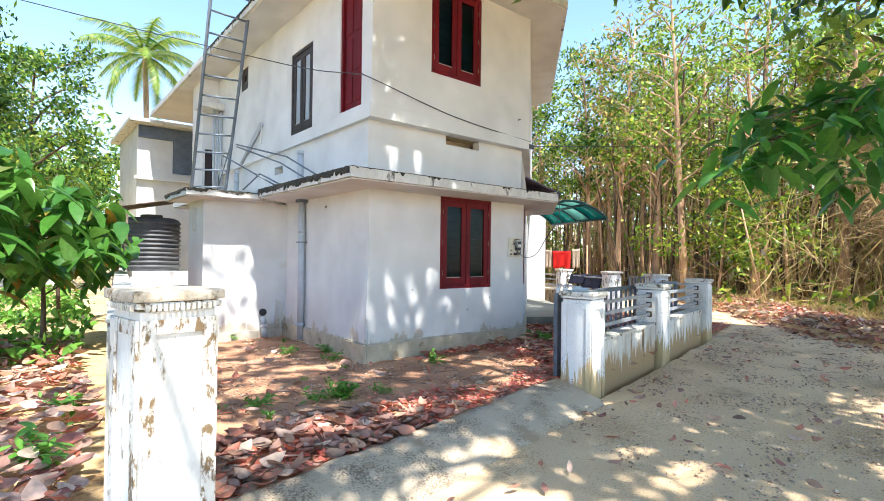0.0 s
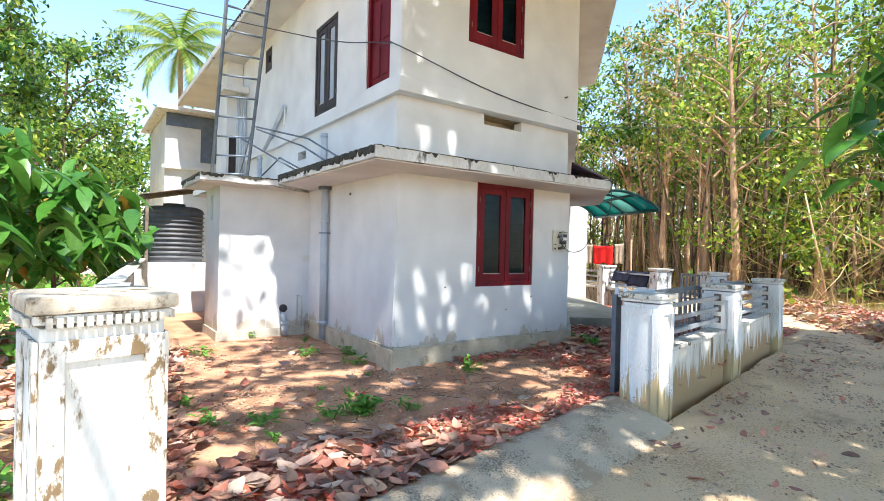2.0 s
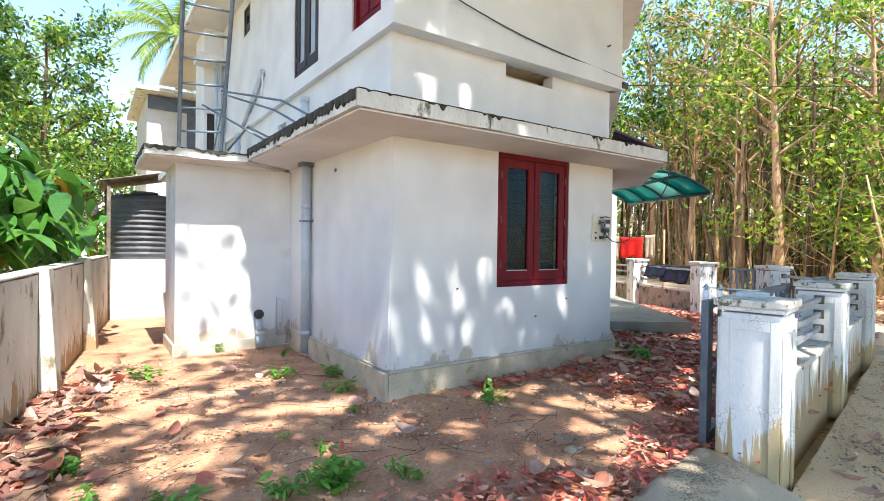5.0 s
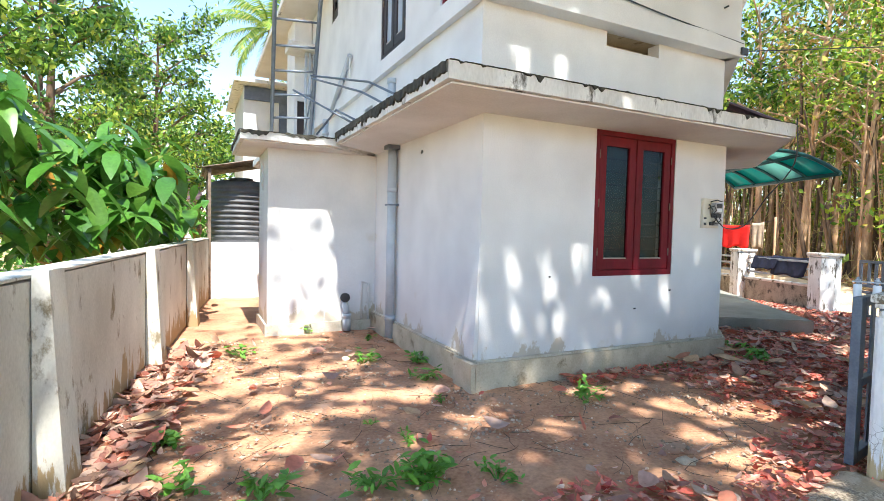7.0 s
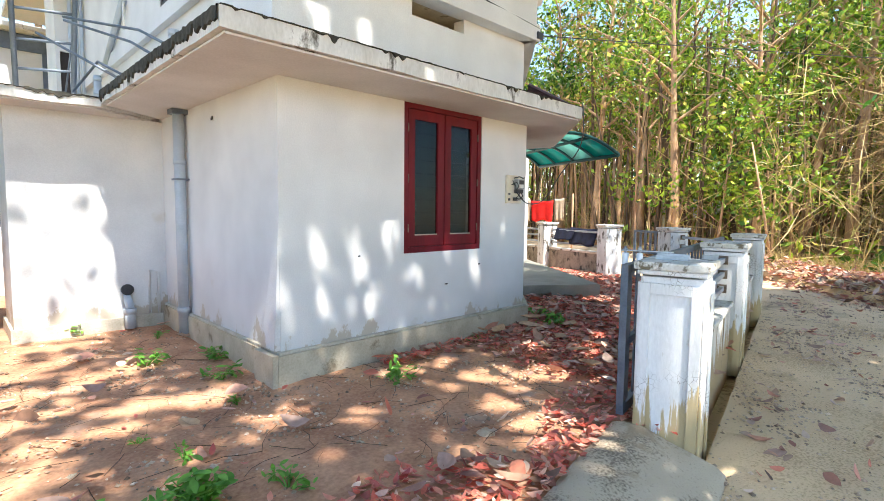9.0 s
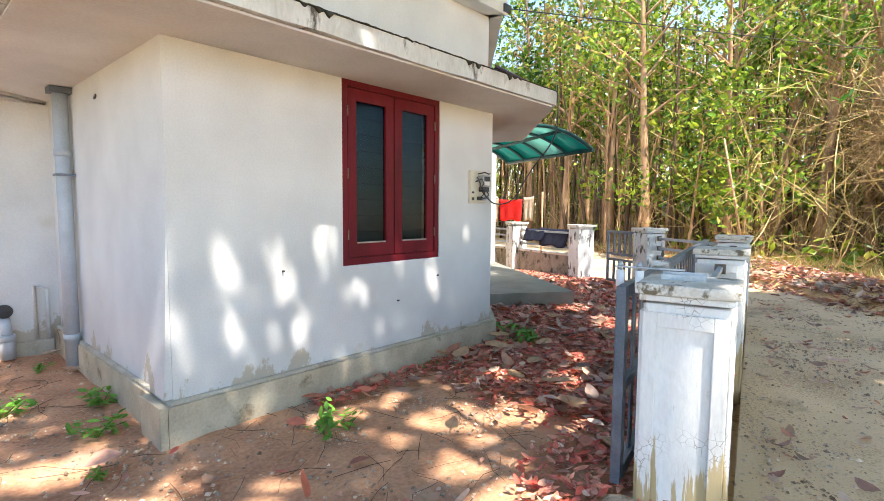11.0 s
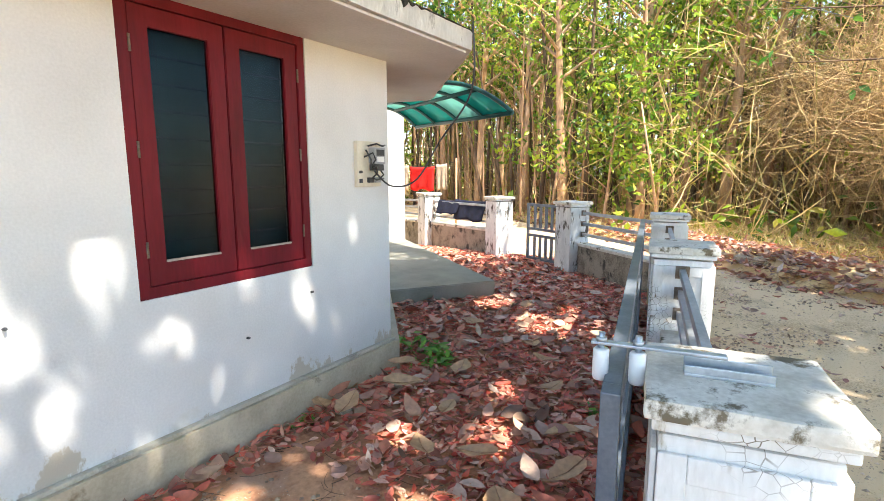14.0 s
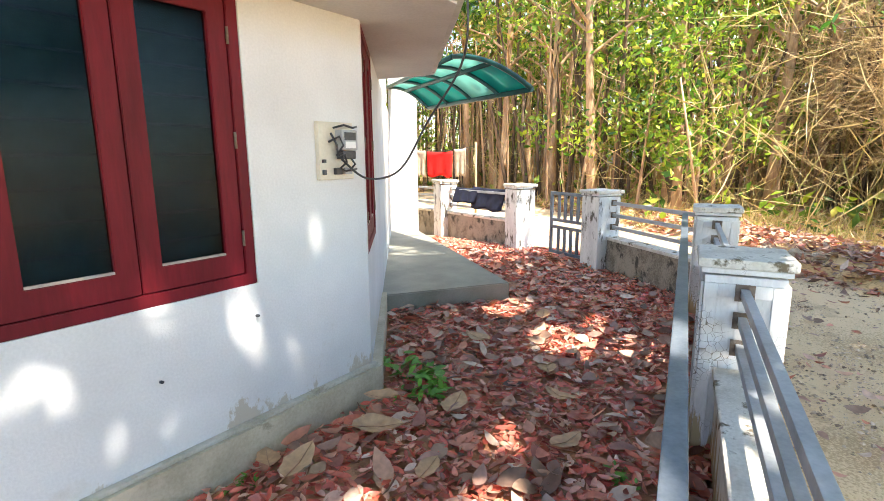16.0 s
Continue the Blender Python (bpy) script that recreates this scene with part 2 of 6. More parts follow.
PVC_WHITE = material("white_pvc", (0.6, 0.6, 0.58), (0.75, 0.75, 0.73), 5, 0.45, 0.08, 60)
RUSTY = material("rusty_metal", (0.1, 0.07, 0.05), (0.28, 0.22, 0.17), 9, 0.75, 0.4, 70, metal=0.3)
PANEL = material("blue_grey_sheet", (0.09, 0.12, 0.18), (0.14, 0.18, 0.25), 6, 0.5, 0.1, 60)
PUTTY = material("dusty_bead", (0.3, 0.25, 0.22), (0.45, 0.4, 0.36), 9, 0.7, 0.2, 70)
TILE = material("dark_clay_tile", (0.05, 0.03, 0.04), (0.14, 0.08, 0.09), 6, 0.6, 0.3, 60)
RAIL = material("grey_rail_paint", (0.3, 0.32, 0.34), (0.46, 0.48, 0.5), 7, 0.5, 0.15, 60, metal=0.2, stain=(0.12, 0.09, 0.07), stain_scale=8, stain_at=0.68)
ZINC = material("zinc_plate", (0.36, 0.4, 0.44), (0.58, 0.62, 0.66), 12, 0.4, 0.15, 80, metal=0.7)
NYLON = material("white_nylon", (0.74, 0.74, 0.74), (0.82, 0.82, 0.82), 10, 0.4, 0.05, 60)
CREAM = material("cream_board", (0.6, 0.55, 0.44), (0.74, 0.69, 0.57), 8, 0.6, 0.1, 60, stain=(0.3, 0.25, 0.17), stain_scale=12, stain_at=0.68)
GREY_PLASTIC = material("grey_plastic", (0.3, 0.31, 0.32), (0.42, 0.43, 0.44), 10, 0.4, 0.05, 60)
TANK_PLASTIC = material("sun_faded_black_plastic", (0.07, 0.072, 0.08), (0.13, 0.132, 0.14), 4, 0.5, 0.15, 60, stain=(0.2, 0.19, 0.18), stain_scale=3, stain_at=0.62)
BLACK_PLASTIC = material("black_plastic", (0.025, 0.026, 0.03), (0.07, 0.072, 0.08), 4, 0.34, 0.1, 60)
GREEN_STEEL = material("green_painted_steel", (0.003, 0.04, 0.038), (0.007, 0.07, 0.065), 8, 0.4, 0.1, 60)


# ---- helpers for building ----
def part(name, bm, mat, parent=None, label=""):
    me = bpy.data.meshes.new(name)
    bmesh.ops.recalc_face_normals(bm, faces=bm.faces)
    bm.to_mesh(me)
    bm.free()
    me.materials.append(mat)
    ob = new(name, me)
    if parent:
        ob.parent = parent
    if label:
        ob["label"] = label
    return ob


def thing(name, label, category, m=None, group="", kind=""):
    ob = tagged(new(name), label, category, group, kind)
    ob.empty_display_size = 0.1
    if m:
        ob.matrix_basis = m
    return ob


def box(bm, x0, x1, y0, y1, z0, z1, m=None, bevel=0.0):
    vs = [bm.verts.new((x, y, z)) for z in (z0, z1) for x, y in ((x0, y0), (x1, y0), (x1, y1), (x0, y1))]
    fs = [bm.faces.new([vs[i] for i in f]) for f in ((0, 3, 2, 1), (4, 5, 6, 7), (0, 1, 5, 4), (1, 2, 6, 5), (2, 3, 7, 6), (3, 0, 4, 7))]
    if bevel:
        es = list({e for f in fs for e in f.edges})
        got = bmesh.ops.bevel(bm, geom=es, offset=bevel, segments=2, affect="EDGES", profile=0.6)
        vs = list({v for f in got["faces"] for v in f.verts} | {v for v in vs if v.is_valid})
    if m:
        bmesh.ops.transform(bm, matrix=m, verts=vs)
    return bm


def boxes(*rows, bevel=0.0, m=None):
    bm = bmesh.new()
    for r in rows:
        box(bm, *r, m=m, bevel=bevel)
    return bm


def ring(bm, outer, inner, y0, y1):
    """A frame in one piece: rectangles (x0, x1, z0, z1) outside and inside, from y0 to y1."""
    loops = [[bm.verts.new((x, y, z)) for x, z in ((r[0], r[2]), (r[1], r[2]), (r[1], r[3]), (r[0], r[3]))] for y in (y0, y1) for r in (outer, inner)]
    for i in range(4):
        j = (i + 1) % 4
        for a, b in ((0, 1), (1, 3), (3, 2), (2, 0)):
            bm.faces.new((loops[a][i], loops[a][j], loops[b][j], loops[b][i]))
    bmesh.ops.recalc_face_normals(bm, faces=bm.faces)
    bmesh.ops.bevel(bm, geom=bm.edges[:], offset=0.004, segments=2, affect="EDGES")
    return bm


def prism(bm, poly, z0, z1):
    lo, hi = [bm.verts.new((x, y, z0)) for x, y in poly], [bm.verts.new((x, y, z1)) for x, y in poly]
    n = len(poly)
    bm.faces.new(lo[::-1])
    bm.faces.new(hi)
    for i in range(n):
        bm.faces.new((lo[i], lo[(i + 1) % n], hi[(i + 1) % n], hi[i]))
    return bm


def tube(bm, points, radius, sides=8, cap=True):
    """A round tube along points; radius may be one number or one a point."""
    pts = [Vector(p) for p in points]
    rad = [radius] * len(pts) if isinstance(radius, (int, float)) else radius
    rings, side = [], None
    for i, p in enumerate(pts):
        d = (pts[min(i + 1, len(pts) - 1)] - pts[max(i - 1, 0)]).normalized()
        side = (d.orthogonal() if side is None else side - d * side.dot(d)).normalized()
        other = d.cross(side)
        rings.append([bm.verts.new(p + rad[i] * (math.cos(a) * side + math.sin(a) * other)) for a in (2 * math.pi * k / sides for k in range(sides))])
    for a, b in zip(rings, rings[1:]):
        for k in range(sides):
            f = bm.faces.new((a[k], a[(k + 1) % sides], b[(k + 1) % sides], b[k]))
            f.smooth = True
    if cap:
        bm.faces.new(rings[0][::-1])
        bm.faces.new(rings[-1])
    return bm


def wall(bm, p0, p1, thick, z0, z1, holes=()):
    """A wall whose outer face runs from p0 to p1 (outside on the right hand); holes (s0, s1, z0, z1) along it."""
    d = Vector((p1[0] - p0[0], p1[1] - p0[1], 0))
    m = Matrix.Translation((p0[0], p0[1], 0)) @ Matrix.Rotation(math.atan2(d.y, d.x), 4, "Z")
    ss = sorted({0, d.length, *(h[0] for h in holes), *(h[1] for h in holes)})
    zs = sorted({z0, z1, *(h[2] for h in holes), *(h[3] for h in holes)})
    for a, b in zip(ss, ss[1:]):
        for c, e in zip(zs, zs[1:]):
            if not any(h[0] <= (a + b) / 2 <= h[1] and h[2] <= (c + e) / 2 <= h[3] for h in holes):
                box(bm, a, b, 0, thick, c, e, m)
    bmesh.ops.remove_doubles(bm, verts=bm.verts, dist=0.0005)
    seen = {}
    for f in bm.faces:
        seen.setdefault(frozenset(f.verts), []).append(f)
    inner = [f for fs in seen.values() if len(fs) > 1 for f in fs]
    bmesh.ops.delete(bm, geom=inner, context="FACES_ONLY")
    return bm


def ground_z(x, y):
    s = min(max((x - 4.0) / 4.5, 0), 1)
    return -0.03 - 0.1 * s * s * (3 - 2 * s)


FACING = radians(40.3)
U, V = Vector((math.cos(FACING), math.sin(FACING), 0)), Vector((math.sin(FACING), -math.cos(FACING), 0))
FACET = (3.28, 0.0)


def along(s, out=0.0):
    p = Vector((*FACET, 0)) + s * U + out * V
    return (p.x, p.y)


# ---- ground ----
def sheet(name, poly, lift, mat, step, label, rough=0.02, kind="structure", cat="ground"):
    """A slightly uneven sheet over a polygon."""
    bm = bmesh.new()
    vs = [bm.verts.new((x, y, 0)) for x, y in poly]
    bm.faces.new(vs)
    lo, hi = [min(p[k] for p in poly) for k in (0, 1)], [max(p[k] for p in poly) for k in (0, 1)]
    for k in (0, 1):
        c = lo[k] + step
        while c < hi[k]:
            no = Vector((1, 0, 0)) if k == 0 else Vector((0, 1, 0))
            bmesh.ops.bisect_plane(bm, geom=bm.verts[:] + bm.edges[:] + bm.faces[:], plane_co=no * c, plane_no=no)
            c += step
    bmesh.ops.triangulate(bm, faces=bm.faces)
    for v in bm.verts:
        v.co.z = ground_z(v.co.x, v.co.y) + (lift(v.co.x, v.co.y) if callable(lift) else lift) + rough * noise.noise(v.co * 1.3) + 0.5 * rough * noise.noise(v.co * 4) + 0.35 * rough * noise.noise(v.co * 11)
    for f in bm.faces:
        f.smooth = True
    return tagged(part(name, bm, mat), label, cat, kind=kind)


far = bmesh.new()
LINE = math.atan2(0.98, 5.4)          # the way of the gate and the fence
DEG = math.degrees(LINE)
G0 = Vector((1.5, -2.55, 0))


def beyond_fence(x, y):
    """How far a place lies outside the line of the fence, towards the lane."""
    return (x - G0.x) * math.sin(LINE) - (y - G0.y) * math.cos(LINE)


def lane_drop(x, y):
    """The lane lies lower than the yard in front of the gate and rises to it at the bend."""
    q = min(max((x - 3.5) / 4.5, 0), 1)
    return -0.15 + 0.12 * q * q * (3 - 2 * q)


rows = [-1500, -300, -80, -30, -18, -12, -9, -7, -5.5, -4.5, -4, -3.5, -3, -2.5, -2, -1.5, -1, 0, 1, 2, 3, 4, 5, 6, 7, 8, 9, 10, 12, 18, 30, 80, 300, 1500]
grid = [[far.verts.new((x, y, -0.34 if -5.2 < x < 8.2 and beyond_fence(x, y) > -0.9 else ground_z(x, y) - 0.1)) for x in rows] for y in rows]
for j in range(len(rows) - 1):
    for i in range(len(rows) - 1):
        far.faces.new((grid[j][i], grid[j][i + 1], grid[j + 1][i + 1], grid[j + 1][i]))
tagged(part("ground", far, FOREST_SOIL), "dry earth strewn with leaves reaching into the woods", "ground", kind="structure")

def fence_at(s, out=0.0):
    d = Vector((math.cos(LINE), math.sin(LINE), 0))
    p = G0 + s * d + out * Vector((d.y, -d.x, 0))
    return (p.x, p.y)


sheet("yard", [fence_at(-5.0, 0.0), fence_at(0, -0.2), fence_at(5.6), (8.2, 0.2), (9.3, 2.0), (10.1, 4.4), (9, 5), (3, 1), (1, 1), (0.6, 3), (-0.2, 7), (-2.2, 7.05), (-3.1, 0)], 0.0, SOIL, 0.14, "bare reddish earth yard strewn with dry leaves", rough=0.03)
sheet("road", [(-9, -6.2), fence_at(-5.2, 0.25), fence_at(5.75, 0.2), (8.6, -0.4), (9.9, 1.6), (10.6, 4.5), (11.5, 9), (14, 14), (22, 13), (17, 5), (13.5, 0.2), (10.8, -2.5), (9.2, -4.2), (8, -5.9), (-10, -9.2)], lane_drop, ROAD, 0.3, "sandy concrete lane in dappled shade", rough=0.03, cat="road")


def apron():
    bm = bmesh.new()
    cols = []
    for i in range(61):
        s = -4.62 + i * 0.0735
        w = 0.72 + 0.16 * noise.noise((s, 0, 3)) + 0.06 * noise.noise((s * 5, 0, 3)) + 0.16 * min(1, (s + 4.6) / 4)
        row = []
        for k, (o, z) in enumerate(((-0.38, -0.07), (-0.33, 0.005), (-0.25, 0.025), (-0.12, 0.015), (0.04, -0.03), (0.18, -0.08), (0.3, -0.125), (0.36, -0.16), (0.39, -0.24))):
            x, y = fence_at(s, o * (0.6 + 0.44 * w))
            row.append(bm.verts.new((x, y, z + 0.014 * noise.noise((x * 4, y * 4, 1)) + 0.006 * noise.noise((x * 13, y * 13, 1)))))
        cols.append(row)
    for a, b in zip(cols, cols[1:]):
        for k in range(len(a) - 1):
            bm.faces.new((a[k], b[k], b[k + 1], a[k + 1])).smooth = True
    return tagged(part("pavement", bm, CONCRETE), "worn concrete ramp sloping from the gateway to the lane", "ramp", kind="structure")


apron()

# ---- house ----
house = thing("house", "white plastered two-storey house with dark red windows", "house")


def window_unit(m, w, h, wood, pane_mat, bars=True, leaves=2, back=None):
    """Frame, shutters with their panes, hinges and bars, in a wall opening; y runs inwards."""
    f = 0.06
    fr = part("window", ring(bmesh.new(), (0, w, 0, h), (f, w - f, f, h - f), -0.012, 0.12), wood, house, "")
    fr.matrix_local = m
    lw = (w - 2 * f) / leaves
    for i in range(leaves):
        a, b = f + i * lw + 0.003, f + (i + 1) * lw - 0.003
        st, r0, r1 = 0.095, 0.115, 0.1
        sh = ring(bmesh.new(), (a, b, f + 0.004, h - f - 0.004), (a + st, b - st, f + r0, h - f - r1), -0.004, 0.036)
        part("shutter", sh, wood, fr)
        part("pane", boxes((a + st - 0.01, b - st + 0.01, 0.014, 0.019, f + r0 - 0.01, h - f - r1 + 0.01)), pane_mat, fr)
        part("pane_bead", boxes((a + st, b - st, -0.003, 0.012, f + r0, f + r0 + 0.012), bevel=0.002), PUTTY, fr)
        hx = a - 0.002 if i == 0 else b + 0.002
        for hz in (0.25, h * 0.5, h - 0.25):
            hb = bmesh.new()
            tube(hb, [(hx, -0.012, hz - 0.04), (hx, -0.012, hz + 0.04)], 0.007, 6)
            part("hinge", hb, RUSTY, fr)
    if bars:
        part("curtain", boxes((f, w - f, 0.16, 0.17, f, h - f)), CURTAIN_WITH_GLOSS, fr)
        n = int(h / 0.13)
        for k in range(1, n):
            bb = bmesh.new()
            tube(bb, [(f, 0.09, k * h / n), (w - f, 0.09, k * h / n)], 0.007, 6)
            part("bar", bb, STEEL, fr)
    return fr


def face(x, y, z, turn=0.0):
    return Matrix.Translation((x, y, z)) @ Matrix.Rotation(turn, 4, "Z")


END = along(7.0)
part("wall", wall(bmesh.new(), (0, 0), FACET, 0.2, -0.3, 2.47, [(1.308, 2.447, 0.975, 2.464)]), WALL_PAINT, house)
part("wall", wall(bmesh.new(), (0, 3.2), (0, 0.2), 0.2, -0.3, 2.47), WALL_PAINT, house)
part("wall", wall(bmesh.new(), along(0.0), END, 0.2, -0.3, 2.47, [(0.07, 1.1, 0.975, 2.464)]), PLASTER, house)
part("wall", wall(bmesh.new(), along(6.9), along(6.9, 0.55), 0.2, -0.3, 3.2), PLASTER, house)
part("room_back", boxes((0.2, 6.5, 3.2, 3.35, -0.3, 2.47)), PLASTER, house)
part("room_floor", prism(bmesh.new(), [(0.2, 0.2), (3.1, 0.2), along(4.5, -0.25), (0.2, 3.2)], 0.3, 0.36), CEMENT, house)
window_unit(face(1.308, 0.02, 0.975), 1.139, 1.489, RED_WOOD, GLASS)
x, y = along(0.07, -0.012)
window_unit(face(x, y, 0.975, FACING), 1.03, 1.489, RED_WOOD, GLASS)
# pocked plaster over the plinth
part("plinth", prism(bmesh.new(), [(-0.05, -0.06), (3.32, -0.06), along(1.9, 0.05), (4, 2), (0.1, 2), (0.1, 2.968), (-0.05, 2.968)], -0.3, 0.215), CEMENT, house, "bare cement plinth, damp and stained")
part("plinth_ledge", boxes((-0.035, 3.3, -0.04, 0.0, 0.215, 0.24), (-0.035, -0.001, 0, 2.96, 0.215, 0.24), bevel=0.008), DAMP, house)

# plaster buttress that flares at the corner over its own block of plinth
but = bmesh.new()
vs = [but.verts.new(c) for c in ((-0.05, 0.004, 0.245), (-0.05, 0.26, 0.245), (-0.001, 0.26, 0.245), (-0.001, 0.004, 0.245), (-0.003, 0.004, 1.35), (-0.003, 0.03, 1.35), (-0.001, 0.03, 1.35), (-0.001, 0.004, 1.35))]
for f in ((0, 3, 2, 1), (4, 5, 6, 7), (0, 1, 5, 4), (1, 2, 6, 5), (2, 3, 7, 6), (3, 0, 4, 7)):
    but.faces.new([vs[i] for i in f])
part("corner_buttress", but, WALL_PAINT, house)
part("plinth_block", boxes((-0.1, -0.052, -0.06, 0.29, -0.3, 0.225), bevel=0.006), CEMENT, house)

par = bmesh.new()
wall(par, (0.0, 0.06), (3.27, 0.06), 0.15, 2.61, 3.46, [(1.45, 2.19, 3.31, 3.46)])
wall(par, (0.0, 9.0), (0.0, 0.21), 0.15, 2.61, 3.46, [(5.4, 5.8, 3.05, 3.2)])
wall(par, (3.27, 0.06), along(6.6, -0.02), 0.15, 2.61, 3.46)
part("lower_band", par, PLASTER, house)
part("vent_back", boxes((1.4, 2.25, 0.35, 0.5, 3.2, 3.46)), CEMENT, house)
part("vent_back", boxes((0.3, 0.4, 3.1, 3.7, 2.9, 3.4)), CEMENT, house)
uw = bmesh.new()
wall(uw, (-0.05, -0.1), (3.3, -0.1), 0.2, 3.46, 5.85, [(1.06, 2.12, 4.34, 5.8)])
wall(uw, (-0.05, 9.0), (-0.05, 0.1), 0.2, 3.46, 5.85, [(6.28, 7.18, 3.67, 5.15), (8.15, 8.815, 3.69, 5.75), (3.45, 3.9, 5.15, 5.65)])
wall(uw, (3.3, -0.1), along(6.5, 0.1), 0.2, 3.46, 5.85)
part("upper_wall", uw, PLASTER, house)
part("sill_band", boxes((-0.09, 3.33, -0.135, -0.1, 3.45, 3.64), (-0.085, -0.05, -0.1, 9.0, 3.45, 3.64), bevel=0.006), PLASTER, house)
part("upper_floor", prism(bmesh.new(), [(0.15, 0.1), (3.2, 0.1), along(5, -0.3), (5, 9), (0.15, 9)], 3.48, 3.6), CEMENT, house)
part("upper_back", boxes((0.2, 6, 2.95, 3.05, 3.6, 5.85)), PLASTER, house)
window_unit(face(1.01, -0.08, 4.34), 1.06, 1.46, RED_WOOD, GLASS)
window_unit(face(-0.03, 2.72, 3.67, -math.pi / 2), 0.9, 1.48, DARK_WOOD, CURTAIN_GLASS, bars=False)
window_unit(face(-0.03, 5.55, 5.15, -math.pi / 2), 0.45, 0.5, DARK_WOOD, GLASS, bars=True, leaves=1)
# upper door with raised panels
door = part("door", boxes((0, 0.06, 0.0, 0.12, 0, 2.06), (0.605, 0.665, 0.0, 0.12, 0, 2.06), (0.06, 0.605, 0.0, 0.12, 2.0, 2.06), bevel=0.004), RED_WOOD, house)
door.matrix_local = face(-0.03, 0.85, 3.69, -math.pi / 2)
part("door_panel", boxes((0.063, 0.602, 0.04, 0.08, 0.01, 1.997), bevel=0.003), RED_WOOD, door)
for k, (a, b) in enumerate(((0.12, 0.52), (0.6, 1.1), (1.18, 1.85))):
    for c in (0.11, 0.36):
        part("raised_panel", boxes((c, c + 0.19, 0.028, 0.045, a, b), bevel=0.008), RED_WOOD, door)

TIP = Vector((3.40, -0.69, 0))


def slab(poly, z0, z1, name, drip=0.05):
    """A concrete sunshade whose outer edge is chipped a little and whose soffit rises inwards."""
    bm = bmesh.new()
    prism(bm, poly, z0, z1)
    bmesh.ops.subdivide_edges(bm, edges=[e for e in bm.edges if e.calc_length() > 0.3], cuts=14, use_grid_fill=True)
    for v in bm.verts:
        if v.co.z > z1 - 0.001 or v.co.z < z0 + 0.001:
            v.co.z += 0.012 * noise.noise(v.co * 3.1)
        v.co.x += 0.008 * noise.noise(v.co * 5 + Vector((9, 0, 0)))
        v.co.y += 0.008 * noise.noise(v.co * 5 + Vector((0, 7, 0)))
    bmesh.ops.triangulate(bm, faces=bm.faces)
    return part(name, bm, SLABEDGE, house, "weathered white concrete sunshade with black mossy edges")


shade_poly = [(-0.7, -0.7), (TIP.x, TIP.y), tuple((TIP + 2.6 * U)[:2]), (5, 3), (0.3, 3.3), (-0.7, 2.5)]
slab(shade_poly, 2.475, 2.605, "sunshade_slab")
part("soffit", prism(bmesh.new(), [(-0.66, -0.66), (3.37, -0.66), tuple((TIP + 2.5 * U - 0.05 * V)[:2]), (4.9, 2.9), (0.3, 3.2), (-0.66, 2.45)], 2.455, 2.47), SOFFIT, house)
slab([(-1.83, 2.5), (-0.702, 2.5), (0.298, 3.31), (0.3, 5.6), (-1.4, 5.6), (-1.4, 4.1), (-1.83, 4.1)], 2.44, 2.54, "annex_slab")
part("soffit", prism(bmesh.new(), [(-1.79, 2.55), (-0.75, 2.55), (0.2, 3.2), (0.2, 5.55), (-1.36, 5.55), (-1.36, 4.06), (-1.79, 4.06)], 2.42, 2.436), SOFFIT, house)
roof_poly = [(-0.75, -0.78), (3.5, -0.78), tuple((TIP + 5.5 * U)[:2]), (6.5, 12.4), (-0.75, 12.4)]
slab(roof_poly, 5.87, 6.0, "roof_slab")
part("soffit", prism(bmesh.new(), [(-0.7, -0.74), (3.46, -0.74), tuple((TIP + 5.4 * U - 0.05 * V)[:2]), (6.4, 12.3), (-0.7, 12.3)], 5.85, 5.865), SOFFIT, house)
# black mossy drip edges
def moss_strip(p, q, z0, z1, cover, seed):
    """Dry black moss that clings to a slab's edge from p to q, ragged above and below."""
    p, q = Vector((*p, 0)), Vector((*q, 0))
    u = (q - p).normalized()
    o = Vector((u.y, -u.x, 0))
    n = max(20, int((q - p).length * 55))
    bm, rows = bmesh.new(), []
    for k in range(n + 1):
        c = p.lerp(q, k / n)
        s = k / n * (q - p).length
        drop = (z1 - z0) * (cover + 0.55 * noise.noise((s * 16, seed, 0)) + 0.4 * noise.noise((s * 3.4, seed, 5)))
        lo = z1 - max(0.004, min(drop, z1 - z0 + 0.02))
        hi = z1 + 0.006 + 0.012 * noise.noise((s * 14, seed, 3))
        w = 0.016 + 0.008 * noise.noise((s * 22, seed, 7))
        rows.append([bm.verts.new((*(c + o * x)[:2], z)) for x, z in ((-0.01, lo), (w, lo + 0.006), (w, hi - 0.006), (-0.04, hi))])
    for a, b in zip(rows, rows[1:]):
        for k in range(3):
            bm.faces.new((a[k], b[k], b[k + 1], a[k + 1]))
    return tagged(part("mossy_edge", bm, MOSS, house, "black dry moss along the slab's edge"), kind="stuff")


moss_strip((-0.7, 2.5), (-0.7, -0.7), 2.475, 2.605, 0.6, 1)
moss_strip((-0.7, -0.7), (TIP.x, TIP.y), 2.475, 2.605, -0.08, 2)
moss_strip((-1.83, 2.5), (-0.72, 2.5), 2.44, 2.54, 0.3, 3)
moss_strip((-1.83, 4.1), (-1.83, 2.5), 2.44, 2.54, 0.45, 4)
moss_strip((-0.75, 6.0), (-0.75, -0.78), 5.87, 6.0, 0.3, 5)
an = bmesh.new()
wall(an, (-1.46, 2.97), (0.0, 2.97), 0.2, -0.3, 2.42)
wall(an, (-1.46, 3.95), (-1.46, 3.17), 0.2, -0.3, 2.42, [(0.3, 0.5, 1.9, 2.3)])
wall(an, (0.0, 3.95), (-1.26, 3.95), 0.2, -0.3, 2.42)
